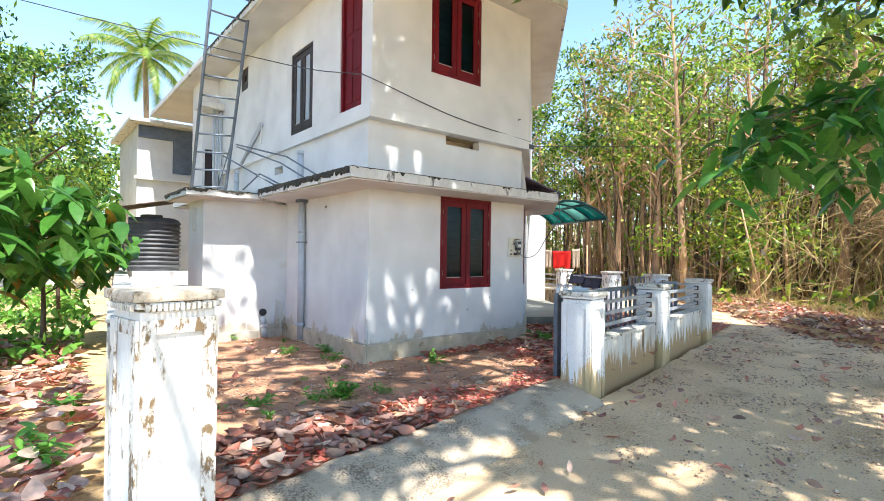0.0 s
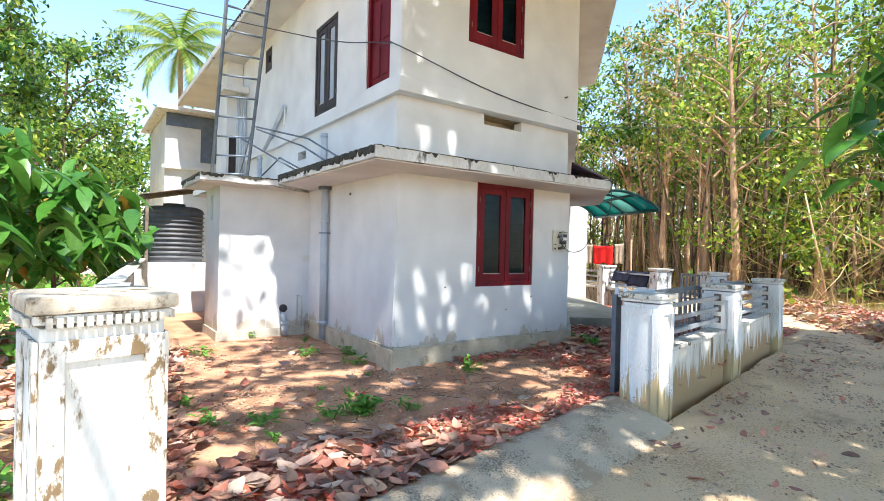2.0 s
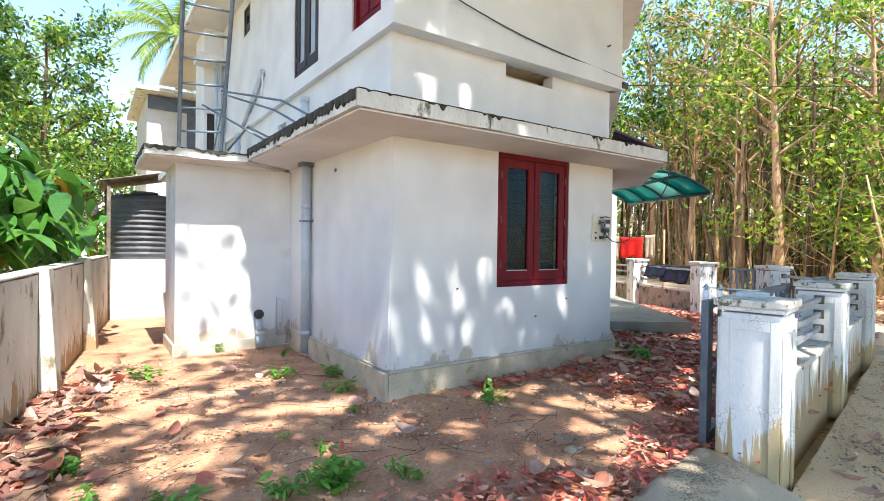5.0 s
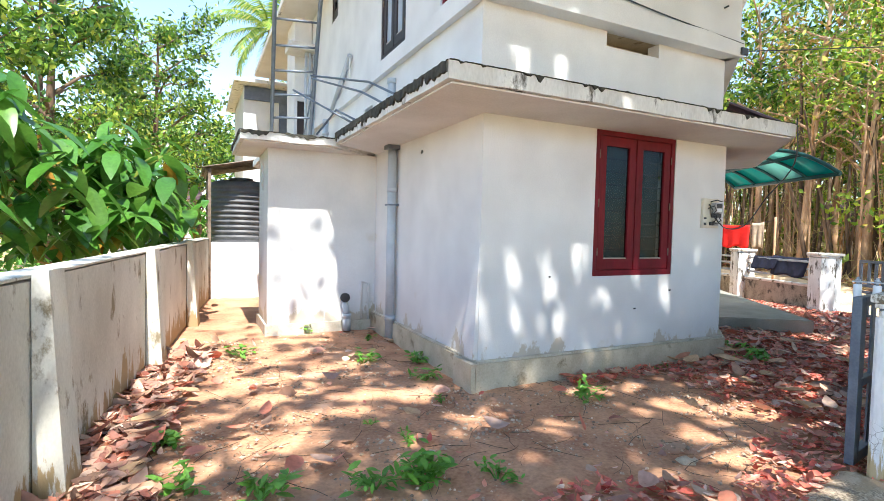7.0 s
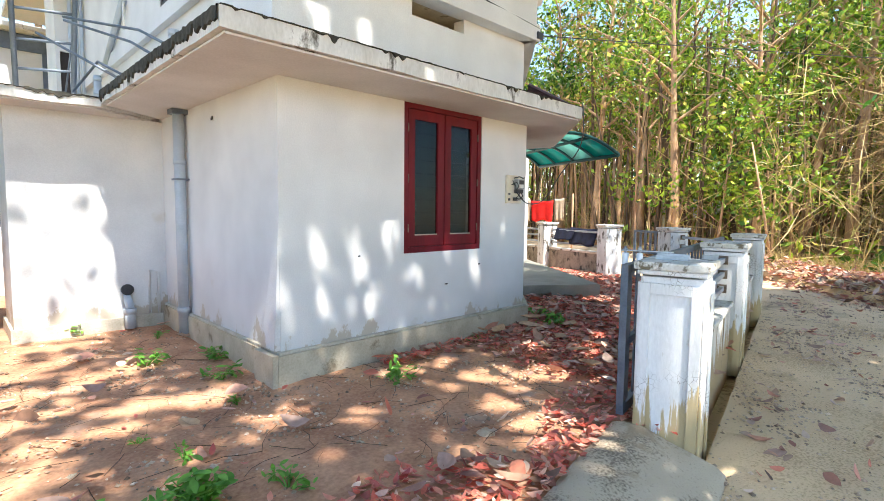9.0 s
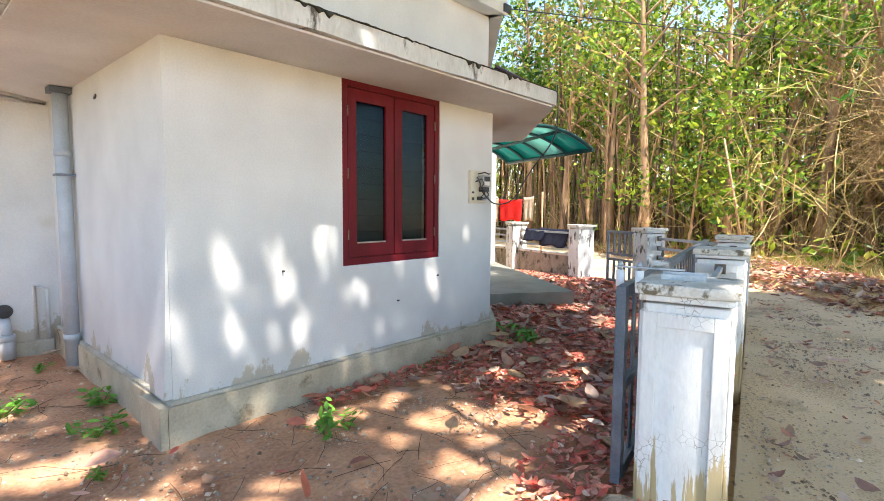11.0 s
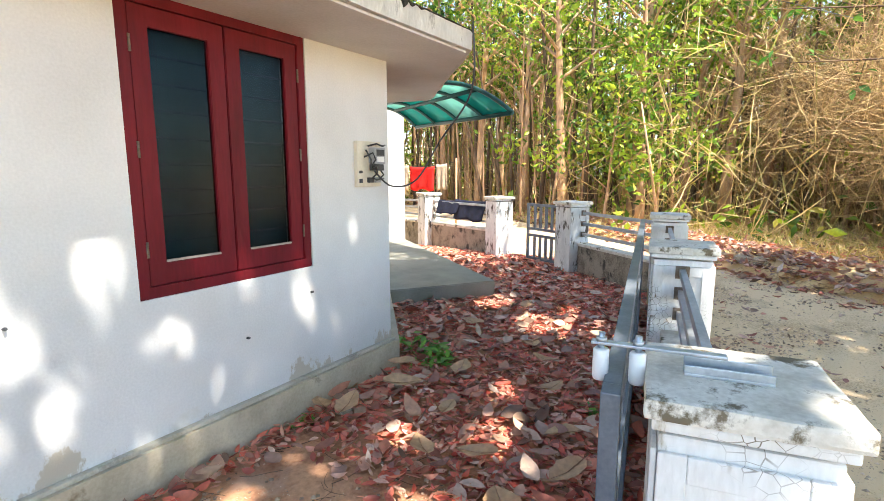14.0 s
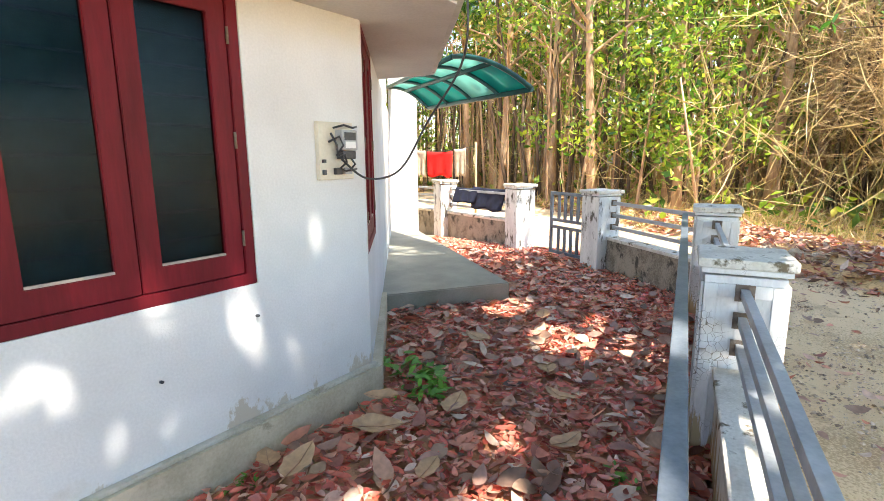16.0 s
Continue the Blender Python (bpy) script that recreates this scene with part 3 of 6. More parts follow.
# added black plate inside the annex vent; its colour stands in for shade
part("vent_back", boxes((-1.2, -1.15, 3.3, 3.75, 1.8, 2.4)), BLACK_PLASTIC, house)
part("annex_wall", an, WALL_PAINT, house)
part("annex_plinth", boxes((-1.49, -0.06, 2.94, 2.968, -0.3, 0.12), (-1.49, -1.462, 2.968, 3.95, -0.3, 0.12), bevel=0.006), DAMP, house)
# rear wing with ledges and a door
wing = bmesh.new()
wall(wing, (-0.42, 7.3), (-0.06, 7.3), 0.2, 2.0, 5.85, [(0.06, 0.26, 2.6, 4.1)])
wall(wing, (-0.42, 8.3), (-0.42, 7.5), 0.2, 2.0, 5.85)
part("wing_wall", wing, PLASTER, house)
part("wing_ledge", boxes((-0.62, -0.06, 6.75, 7.298, 5.02, 5.16), bevel=0.01), SLABEDGE, house)
part("wing_door", boxes((-0.36, -0.16, 7.36, 7.4, 2.6, 4.1)), DARK_WOOD, house)


def pipe(points, r, mat, name="pipe", parent=None, collars=()):
    bm = bmesh.new()
    tube(bm, points, r, 14)
    for p, d in collars:
        tube(bm, [Vector(p) - 0.03 * Vector(d), Vector(p) + 0.03 * Vector(d)], r + 0.008, 14)
    return part(name, bm, mat, parent)


# drainpipe down the corner with the annex
pipe([(-0.075, 2.12, 0.02), (-0.075, 2.12, 2.46)], 0.058, PVC, "drainpipe", house, [((-0.075, 2.12, 0.28), (0, 0, 1)), ((-0.075, 2.12, 1.9), (0, 0, 1))])
part("pipe_clamp", boxes((-0.16, 0.0, 2.04, 2.2, 2.40, 2.452), bevel=0.004), STEEL, house)
part("pipe_clamp", boxes((-0.14, 0.0, 2.05, 2.19, 1.7, 1.72)), STEEL, house)
pipe([(-0.43, 2.86, 0.0), (-0.43, 2.86, 0.22)], 0.058, PVC, "floor_drain_pipe", house, [((-0.43, 2.86, 0.2), (0, 0, 1))])
pipe([(-0.43, 2.86, 0.22), (-0.43, 2.9, 0.3), (-0.43, 2.99, 0.36)], 0.045, PVC, "drain_bend", house)
pipe([(-0.43, 2.93, 0.44), (-0.43, 2.972, 0.44)], 0.065, BLACK_PLASTIC, "pipe_mouth", house)
pipe([(-0.1, 2.94, 0.12), (-0.1, 2.94, 0.62), (-0.2, 2.94, 0.66), (-0.2, 2.94, 0.14)], 0.016, PVC_WHITE, "water_pipe", house)
pipe([(-0.03, 2.3, 2.62), (-0.03, 2.3, 3.32)], 0.06, PVC, "vent_pipe", house, [((-0.03, 2.3, 3.3), (0, 0, 1))])
pipe([(-0.1, 2.5, 2.72), (-0.1, 5.3, 2.76)], 0.05, PVC, "waste_pipe", house)
pipe([(-0.18, 2.5, 2.63), (-0.18, 5.2, 2.66)], 0.045, PVC, "waste_pipe", house)
pipe([(-0.18, 5.2, 2.66), (-0.2, 5.3, 2.75), (-0.2, 5.3, 3.35)], 0.05, PVC, "waste_pipe", house, [((-0.2, 5.3, 3.3), (0, 0, 1)), ((-0.2, 5.3, 3.1), (0, 0, 1))])
pipe([(-0.1, 5.3, 3.5), (-0.1, 4.1, 4.15)], 0.04, PVC, "overflow_pipe", house)
pipe([(-0.1, 4.1, 4.15), (-0.1, 4.1, 3.75)], 0.014, PVC_WHITE, "overflow_pipe", house)
for dx in (0.0, 0.08, 0.16):
    pipe([(-0.1 - dx, 6.9, 2.6), (-0.1 - dx, 6.9, 5.0)], 0.03, PVC, "riser_pipe", house)


def rods():
    for pts in ([(-0.9, 3.1, 3.45), (-0.5, 1.8, 3.1), (-0.45, 0.6, 2.62)], [(-0.9, 3.05, 3.4), (-0.55, 1.9, 3.0), (-0.5, 0.95, 2.62)], [(-1.15, 3.0, 3.2), (-0.62, 1.95, 2.63)], [(-0.9, 2.7, 2.6), (-0.75, 2.3, 2.85), (-0.5, 1.9, 2.62)]):
        yield pts


for pts in rods():
    a = [Vector(p) for p in pts]
    pipe(a, 0.013, STEEL, "reinforcing_rod", house)


# tiled lean-to over the facet window
tiles = part("tile_base", prism(bmesh.new(), [tuple((TIP + 0.15 * U - 0.02 * V)[:2]), tuple((TIP + 2.5 * U - 0.02 * V)[:2]), along(2.6), along(0.1)], 2.612, 2.66), CEMENT, house)
tile_me = None
for r in range(4):
    for c in range(12):
        q = Vector((*along(0.15 + c * 0.2, 0.56 - r * 0.15), 2.69 + r * 0.075))
        if tile_me is None:
            bm = bmesh.new()
            for k in range(6):
                a0, a1 = math.pi * k / 6, math.pi * (k + 1) / 6
                pts = [(math.cos(a) * 0.1, s, math.sin(a) * 0.045) for s in (-0.11, 0.11) for a in (a0, a1)]
                vs = [bm.verts.new(p) for p in pts]
                bm.faces.new((vs[0], vs[1], vs[3], vs[2]))
            bmesh.ops.remove_doubles(bm, verts=bm.verts, dist=0.001)
            t0 = part("roof_tile", bm, TILE, tiles)
            tile_me = t0.data
        else:
            t0 = new("roof_tile", tile_me)
            t0.parent = tiles
        t0.matrix_local = Matrix.Translation(q) @ Matrix.Rotation(FACING, 4, "Z") @ Matrix.Rotation(radians(26), 4, "X")

# veranda platform and its awning
plat = bmesh.new()
prism(plat, [(4.70, 1.25), (5.98, 0.38), (9.05, 4.35), (8.45, 4.75)], -0.3, 0.18)
bmesh.ops.bevel(plat, geom=plat.edges[:], offset=0.012, segments=2, affect="EDGES")
part("veranda_floor", plat, VERANDA, house, "grey-green cement veranda floor with a worn edge")


def awning():
    a = thing("awning", "curved green polycarbonate awning on a steel frame", "awning")
    u0, u1, n_u = 0.0, 1.0, 4
    near_in, near_out = Vector((6.78, 1.72, 2.94)), Vector((7.02, 0.66, 2.46))
    far_in, far_out = Vector((8.6, 4.55, 2.94)), Vector((8.25, 3.25, 2.46))

    def at(s, k):
        p = near_in.lerp(near_out, k).lerp(far_in.lerp(far_out, k), s)
        p.z = 2.46 + 0.48 * (1 - k ** 2.0)
        return p

    for i in range(n_u):
        for j in range(2):
            bm = bmesh.new()
            a0, a1 = u0 + (u1 - u0) * i / n_u, u0 + (u1 - u0) * (i + 1) / n_u
            rows = []
            for q in range(5):
                k = (j + q / 4) / 2
                rows.append([bm.verts.new(at(a0, k) + Vector((0, 0, 0.02))), bm.verts.new(at(a1, k) + Vector((0, 0, 0.02)))])
            for r0, r1 in zip(rows, rows[1:]):
                bm.faces.new((r0[0], r0[1], r1[1], r1[0])).smooth = True
            ob = part("sheet", bm, GREEN_SHEET if (j and i != 1) or i == 2 else PALE_SHEET, a)
            ob.modifiers.new("thick", "SOLIDIFY").thickness = 0.006
    for i in range(n_u + 1):
        s = u0 + (u1 - u0) * i / n_u
        bm = bmesh.new()
        tube(bm, [at(s, k / 10) for k in range(11)], 0.034, 6)
        part("rib", bm, GREEN_STEEL, a)
    for k in (0.0, 0.5, 1.0):
        bm = bmesh.new()
        tube(bm, [at(u0, k), at(u1, k)], 0.036, 6)
        part("rail", bm, GREEN_STEEL, a)
    return a


awning()


# ---- compound wall, pillars, gates ----
def pillar(m, w, h, label, panel=True, paint=None, dentils=False):
    p = thing("gate_pillar", label, "gate pillar", m, "pillars of the compound wall")
    hw = w / 2
    part("shaft", boxes((-hw, hw, -hw, hw, -0.3, h - 0.1), bevel=0.008), paint or OLD_WHITE, p)
    if panel:
        for turn in (0, 90, 180, 270):
            r = pose(0, 0, 0, 0, 0, turn)
            fr = bmesh.new()
            for b in ((-hw, -hw + 0.065, -hw - 0.016, -hw - 0.001, -0.28, h - 0.14), (hw - 0.065, hw, -hw - 0.016, -hw - 0.001, -0.28, h - 0.14), (-hw + 0.065, hw - 0.065, -hw - 0.016, -hw - 0.001, h - 0.21, h - 0.14)):
                box(fr, *b, m=r, bevel=0.004)
            part("panel_border", fr, EDGE_WORN if paint is WEATHERED else paint or OLD_WHITE, p)
    part("neck", boxes((-hw - 0.018, hw + 0.018, -hw - 0.018, hw + 0.018, h - 0.088, h - 0.058), bevel=0.008), EDGE_WORN if paint is WEATHERED else paint or OLD_WHITE, p)
    if dentils:
        me = None
        for turn in (0, 90, 180, 270):
            for k in range(13):
                if me is None:
                    ob = part("dentil", boxes((-0.008, 0.008, -0.016, 0.0, -0.03, 0.0)), CAP, p)
                    me = ob.data
                else:
                    ob = new("dentil", me)
                    ob.parent = p
                ob.matrix_local = pose(0, 0, 0, 0, 0, turn) @ pose(-hw + 0.02 + k * (w - 0.04) / 12, -hw - 0.021, h - 0.066)
    cap = boxes((-hw - 0.036, hw + 0.036, -hw - 0.036, hw + 0.036, h - 0.056, h - 0.004), bevel=0.012)
    bmesh.ops.subdivide_edges(cap, edges=[e for e in cap.edges if e.calc_length() > 0.2], cuts=5, use_grid_fill=True)
    for v in cap.verts:
        if v.co.z > h - 0.04:
            v.co.z += 0.005 * max(0, 1 - math.hypot(v.co.x, v.co.y) / w * 1.6)
        v.co += 0.004 * Vector((noise.noise(v.co * 9), noise.noise(v.co * 9 + Vector((3, 0, 0))), noise.noise(v.co * 8)))
    part("cap", cap, OLD_CAP if paint is WEATHERED else CAP, p, "moulded cement cap, chipped and blackened")
    return p


PILLARS = [(-3.225, -3.36), fence_at(0.0), fence_at(2.62), fence_at(5.45)]
for (x, y), h, w, lab in zip(PILLARS, (1.33, 1.1, 1.1, 1.1), (0.35, 0.37, 0.38, 0.38), ("white gate pillar with peeling paint and brown streaks", "white gate pillar with cracked paint beside the sliding gate", "white fence pillar with rusty marks on the low wall", "white corner pillar of the lane fence")):
    pillar(pose(x, y, 0, 0, 0, DEG), w, h, lab, True, WEATHERED if h > 1.2 else None, h > 1.2)
FAR = [(8.58, 0.22, 58), (9.48, 2.06, 60), (10.2, 4.3, 60)]
for x, y, r in FAR:
    pillar(pose(x, y, -0.03, 0, 0, r), 0.4, 1.14, "flaking white pillar beside the small gate", False, FLAKY)


def low_wall(p, q, top, rails, rail_r=0.022, shelf=True, mat=None):
    """A low plastered wall with pipe rails above it, from p to q."""
    d = Vector((q[0] - p[0], q[1] - p[1], 0))
    w = thing("low_fence_wall", "low stained white wall topped with grey steel rails", "fence wall", face(p[0], p[1], 0, math.atan2(d.y, d.x)), "low walls along the lane")
    L = d.length
    part("wall_base", boxes((0, L, -0.09, 0.09, -0.35, top - 0.05), bevel=0.006), mat or STAINED, w)
    if shelf:
        part("coping", boxes((0, L, -0.115, 0.115, top - 0.05, top), bevel=0.012), CAP, w)
    for z in rails:
        part("rail", boxes((0.004, L - 0.004, -0.02, 0.02, z - 0.024, z + 0.024), bevel=0.004), RAIL, w)
        for e in (0.0, L - 0.004):
            part("rail_plate", boxes((e, e + 0.004, -0.045, 0.045, z - 0.045, z + 0.045)), RUSTY, w)
    return w


low_wall(fence_at(0.215), fence_at(2.405), 0.5, (0.62, 0.77, 0.92))
low_wall(fence_at(2.835), fence_at(5.235), 0.5, (0.62, 0.77, 0.92))
low_wall((7.3, -1.5), (8.5, 0.0), 0.42, (0.56, 0.74, 0.92), mat=SHADED_FLAKED_CEMENT)
low_wall((9.55, 2.28), (10.12, 4.08), 0.42, (0.56, 0.74, 0.9), mat=SHADED_FLAKED_CEMENT)
low_wall((10.27, 4.5), (11.0, 7.2), 0.42, (0.56, 0.74, 0.9), mat=SHADED_FLAKED_CEMENT)


def sliding_gate():
    g = thing("sliding_gate", "grey steel sliding gate pushed open along the fence", "gate", face(*fence_at(0.06, -0.30), 0, LINE))
    L, h = 4.9, 1.06
    for n, b in (("frame_post", (-0.2, -0.13, -0.025, 0.025, 0.03, h)), ("frame_post", (L - 0.07, L, -0.025, 0.025, 0.03, h)), ("frame_rail", (-0.13, L - 0.07, -0.025, 0.025, h - 0.06, h)), ("frame_rail", (-0.13, L - 0.07, -0.025, 0.025, 0.03, 0.1)), ("frame_rail", (-0.13, L - 0.07, -0.02, 0.02, 0.5, 0.55))):
        part(n, boxes(b, bevel=0.005), STEEL, g)
    n = 24
    for k in range(n):
        a = -0.1 + (L - 0.05) * k / n
        part("slat", boxes((a, a + 0.075, -0.006, 0.006, 0.1, h - 0.06), bevel=0.002), STEEL, g)
    return g


sliding_gate()


def roller_bracket():
    r = thing("gate_roller_bracket", "zinc bracket with white nylon rollers on a pillar cap", "roller bracket", face(*fence_at(0.0), 0, LINE))
    part("channel", boxes((-0.10, 0.1, 0.0, 0.05, 1.1, 1.108), (-0.10, 0.1, 0.0, 0.006, 1.108, 1.138), (-0.1, 0.1, 0.044, 0.05, 1.108, 1.128), bevel=0.002, m=pose(0, 0.03, 0, 0, 0, 90)), ZINC, r)
    part("arm", boxes((-0.015, 0.015, 0.03, 0.365, 1.142, 1.15), bevel=0.002), ZINC, r)
    for yy in (0.242, 0.338):
        bm = bmesh.new()
        tube(bm, [(0, yy, 1.04), (0, yy, 1.047), (0, yy, 1.125), (0, yy, 1.13)], [0.019, 0.022, 0.022, 0.018], 16)
        part("roller", bm, NYLON, r)
        bm = bmesh.new()
        tube(bm, [(0, yy, 1.13), (0, yy, 1.175)], 0.009, 8)
        tube(bm, [(0, yy, 1.15), (0, yy, 1.162)], 0.015, 6)
        part("bolt", bm, ZINC, r)
    return r


roller_bracket()


def small_gate():
    a, b = Vector((8.68, 0.5, 0)), Vector((9.04, 1.24, 0))
    d = b - a
    g = thing("small_gate", "narrow grey steel gate standing between two pillars", "gate", face(a.x, a.y, -0.08, math.atan2(d.y, d.x)))
    w, h = 0.82, 1.1
    for bx in ((0, 0.05, -0.02, 0.02, 0.05, h), (w - 0.05, w, -0.02, 0.02, 0.05, h)):
        part("frame_post", boxes(bx, bevel=0.004), STEEL, g)
    for z in (0.05, 0.48, 0.6, h - 0.05):
        part("frame_rail", boxes((0.05, w - 0.05, -0.02, 0.02, z, z + 0.05), bevel=0.004), STEEL, g)
    for k in range(4):
        c = 0.13 + k * 0.15
        part("slat", boxes((c, c + 0.055, -0.012, 0.012, 0.1, 0.48)), STEEL, g)
        part("slat", boxes((c, c + 0.055, -0.012, 0.012, 0.65, h - 0.05)), STEEL, g)
    for z in (0.3, 0.9):
        part("hinge", boxes((-0.05, 0.0, -0.025, 0.025, z - 0.06, z + 0.06), bevel=0.004), STEEL, g)


small_gate()


def boundary():
    p, q = Vector((-2.06, 7.0, 0)), Vector((-3.28, -3.1, 0))
    d = q - p
    b = thing("boundary_wall", "long white plastered compound wall with tapering piers", "wall", face(p.x, p.y, 0, math.atan2(d.y, d.x)))
    L = d.length
    w = boxes((0, L, -0.16, 0, -0.35, 1.12))
    bmesh.ops.subdivide_edges(w, edges=[e for e in w.edges if e.calc_length() > 2], cuts=40, use_grid_fill=True)
    for v in w.verts:
        v.co.y += 0.012 * noise.noise(v.co * 1.5)
        if v.co.z > 1:
            v.co.z += 0.012 * noise.noise(v.co * 2.2)
    part("wall_face", w, BOUNDARY, b)
    part("coping", boxes((0, L, -0.17, 0.006, 1.132, 1.15), bevel=0.006), BOUNDARY, b)
    for s in (2.9, 5.4, 7.83):
        bm = bmesh.new()
        vs = [bm.verts.new(c) for c in ((s - 0.12, 0.01, -0.3), (s + 0.12, 0.01, -0.3), (s + 0.12, 0.17, -0.3), (s - 0.12, 0.17, -0.3), (s - 0.1, 0.01, 1.17), (s + 0.1, 0.01, 1.17), (s + 0.1, 0.08, 1.17), (s - 0.1, 0.08, 1.17))]
        for f in ((0, 3, 2, 1), (4, 5, 6, 7), (0, 1, 5, 4), (1, 2, 6, 5), (2, 3, 7, 6), (3, 0, 4, 7)):
            bm.faces.new([vs[i] for i in f])
        part("pier", bm, BOUNDARY, b)
    r = thing("rear_wall", "white rear compound wall below the water tank", "wall")
    part("wall_face", boxes((-2.05, 0.0, 6.85, 6.99, -0.35, 1.07), bevel=0.01), PLASTER, r)
    s = thing("tank_stand", "white masonry stand under the faded black water tank", "stand")
    part("stand_block", boxes((-2.1, -0.2, 7.0, 8.6, -0.3, 1.04), bevel=0.01), PLASTER, s)


boundary()


def water_tank():
    t = thing("water_tank", "ribbed sun-faded black plastic water tank under a tin roof", "water tank", pose(-1.43, 7.75, 1.04))
    prof, z = [], 0.0
    R = 0.64
    prof.append((R - 0.02, 0.0))
    for k in range(11):
        z0 = 0.05 + k * 0.103
        prof += [(R - 0.03, z0), (R - 0.03, z0 + 0.055), (R, z0 + 0.066), (R + 0.006, z0 + 0.08), (R, z0 + 0.094)]
    prof += [(R - 0.02, 1.2), (R - 0.05, 1.25), (R - 0.16, 1.29), (0.22, 1.31)]
    bm = bmesh.new()
    rings = [[bm.verts.new((r * math.cos(a), r * math.sin(a), zz)) for a in (2 * math.pi * i / 40 for i in range(40))] for r, zz in prof]
    for a, b in zip(rings, rings[1:]):
        for i in range(40):
            bm.faces.new((a[i], a[(i + 1) % 40], b[(i + 1) % 40], b[i])).smooth = True
    bm.faces.new(rings[0][::-1])
    part("tank_body", bm, TANK_PLASTIC, t)
    lid = bmesh.new()
    tube(lid, [(0, 0, 1.3), (0, 0, 1.36), (0, 0, 1.37)], [0.24, 0.24, 0.2], 24)
    part("lid", lid, TANK_PLASTIC, t)
    s = thing("tin_roof", "rusted corrugated tin roof over the water tank", "roof")
    bm = bmesh.new()
    rows = []
    for i in range(60):
        y = 6.75 + i * 0.035
        dz = 0.015 * math.sin(i * 1.9)
        rows.append([bm.verts.new((x, y, 2.5 + (x + 2.2) * 0.22 + dz)) for x in (-2.2, -1.6, -1.0, -0.4)])
    for a, b in zip(rows, rows[1:]):
        for k in range(3):
            bm.faces.new((a[k], a[k + 1], b[k + 1], b[k])).smooth = True
    ob = part("tin_sheet", bm, RUSTY, s)
    ob.modifiers.new("thick", "SOLIDIFY").thickness = 0.008
    for y in (6.85, 8.75):
        part("roof_post", boxes((-2.1, -2.04, y - 0.03, y + 0.03, -0.1, 2.5), bevel=0.004), RUSTY, s)
    part("rafter", boxes((-2.15, -2.1, 6.8, 8.8, 2.44, 2.49)), RUSTY, s)


water_tank()


def ladder():
    l = thing("ladder", "grey steel ladder leaning from the annex roof to the eaves", "ladder")
    f0, f1, t0, t1 = Vector((-1.14, 5.3, 2.54)), Vector((-0.58, 4.9, 2.54)), Vector((-1.37, 2.85, 6.65)), Vector((-0.66, 3.0, 6.65))
    for a, b in ((f0, t0), (f1, t1)):
        bm = bmesh.new()
        tube(bm, [a, b], 0.032, 8)
        part("stile", bm, STEEL, l)
    for k in range(1, 13):
        bm = bmesh.new()
        tube(bm, [f0.lerp(t0, k / 12.5), f1.lerp(t1, k / 12.5)], 0.019, 8)
        part("rung", bm, STEEL, l)
    bm = bmesh.new()
    tube(bm, [f0 + Vector((0.5, 0.2, 0)), f1.lerp(t1, 0.3)], 0.012, 6)
    part("brace", bm, STEEL, l)


ladder()


def meter_box():
    m = thing("meter_box", "cream electricity meter board with black wiring", "meter box", face(2.88, -0.0, 1.5))
    part("board", boxes((0, 0.27, -0.035, 0.0, 0, 0.335), bevel=0.006), CREAM, m)
    part("meter", boxes((0.12, 0.25, -0.1, -0.036, 0.17, 0.29), bevel=0.012), GREY_PLASTIC, m)
    part("display", boxes((0.14, 0.23, -0.103, -0.1005, 0.23, 0.275)), BLACK_PLASTIC, m)
    part("terminal_cover", boxes((0.13, 0.24, -0.09, -0.036, 0.12, 0.168), bevel=0.006), BLACK_PLASTIC, m)
    part("meter_glass", boxes((0.145, 0.225, -0.104, -0.1002, 0.185, 0.222)), NYLON, m)
    part("fuse_carrier", boxes((0.1, 0.15, -0.065, -0.036, 0.03, 0.07), bevel=0.006), BLACK_PLASTIC, m)
    part("fuse_carrier", boxes((0.17, 0.23, -0.065, -0.036, 0.03, 0.07), bevel=0.006), GREY_PLASTIC, m)
    part("switch", boxes((0.015, 0.035, -0.055, -0.036, 0.03, 0.06), bevel=0.003), BLACK_PLASTIC, m)
    part("switch", boxes((0.015, 0.035, -0.055, -0.036, 0.1, 0.12), bevel=0.003), BLACK_PLASTIC, m)
    bm = bmesh.new()
    tube(bm, [(0.08, -0.05, 0.27), (0.09, -0.09, 0.2), (0.1, -0.08, 0.13), (0.14, -0.1, 0.15), (0.16, -0.09, 0.1)], 0.007, 6)
    part("wire", bm, BLACK_PLASTIC, m)
    for pts in ([(0.1, -0.05, 0.3), (0.13, -0.11, 0.315), (0.19, -0.12, 0.3), (0.24, -0.1, 0.31)], [(0.07, -0.04, 0.22), (0.1, -0.1, 0.25), (0.12, -0.11, 0.2), (0.1, -0.07, 0.14)], [(0.16, -0.09, 0.1), (0.12, -0.08, 0.07), (0.17, -0.07, 0.05), (0.27, -0.06, 0.06)], [(0.2, -0.09, 0.12), (0.22, -0.1, 0.09), (0.21, -0.07, 0.06)]):
        bm = bmesh.new()
        tube(bm, pts, 0.0065, 6)
        part("wire", bm, BLACK_PLASTIC, m)


meter_box()


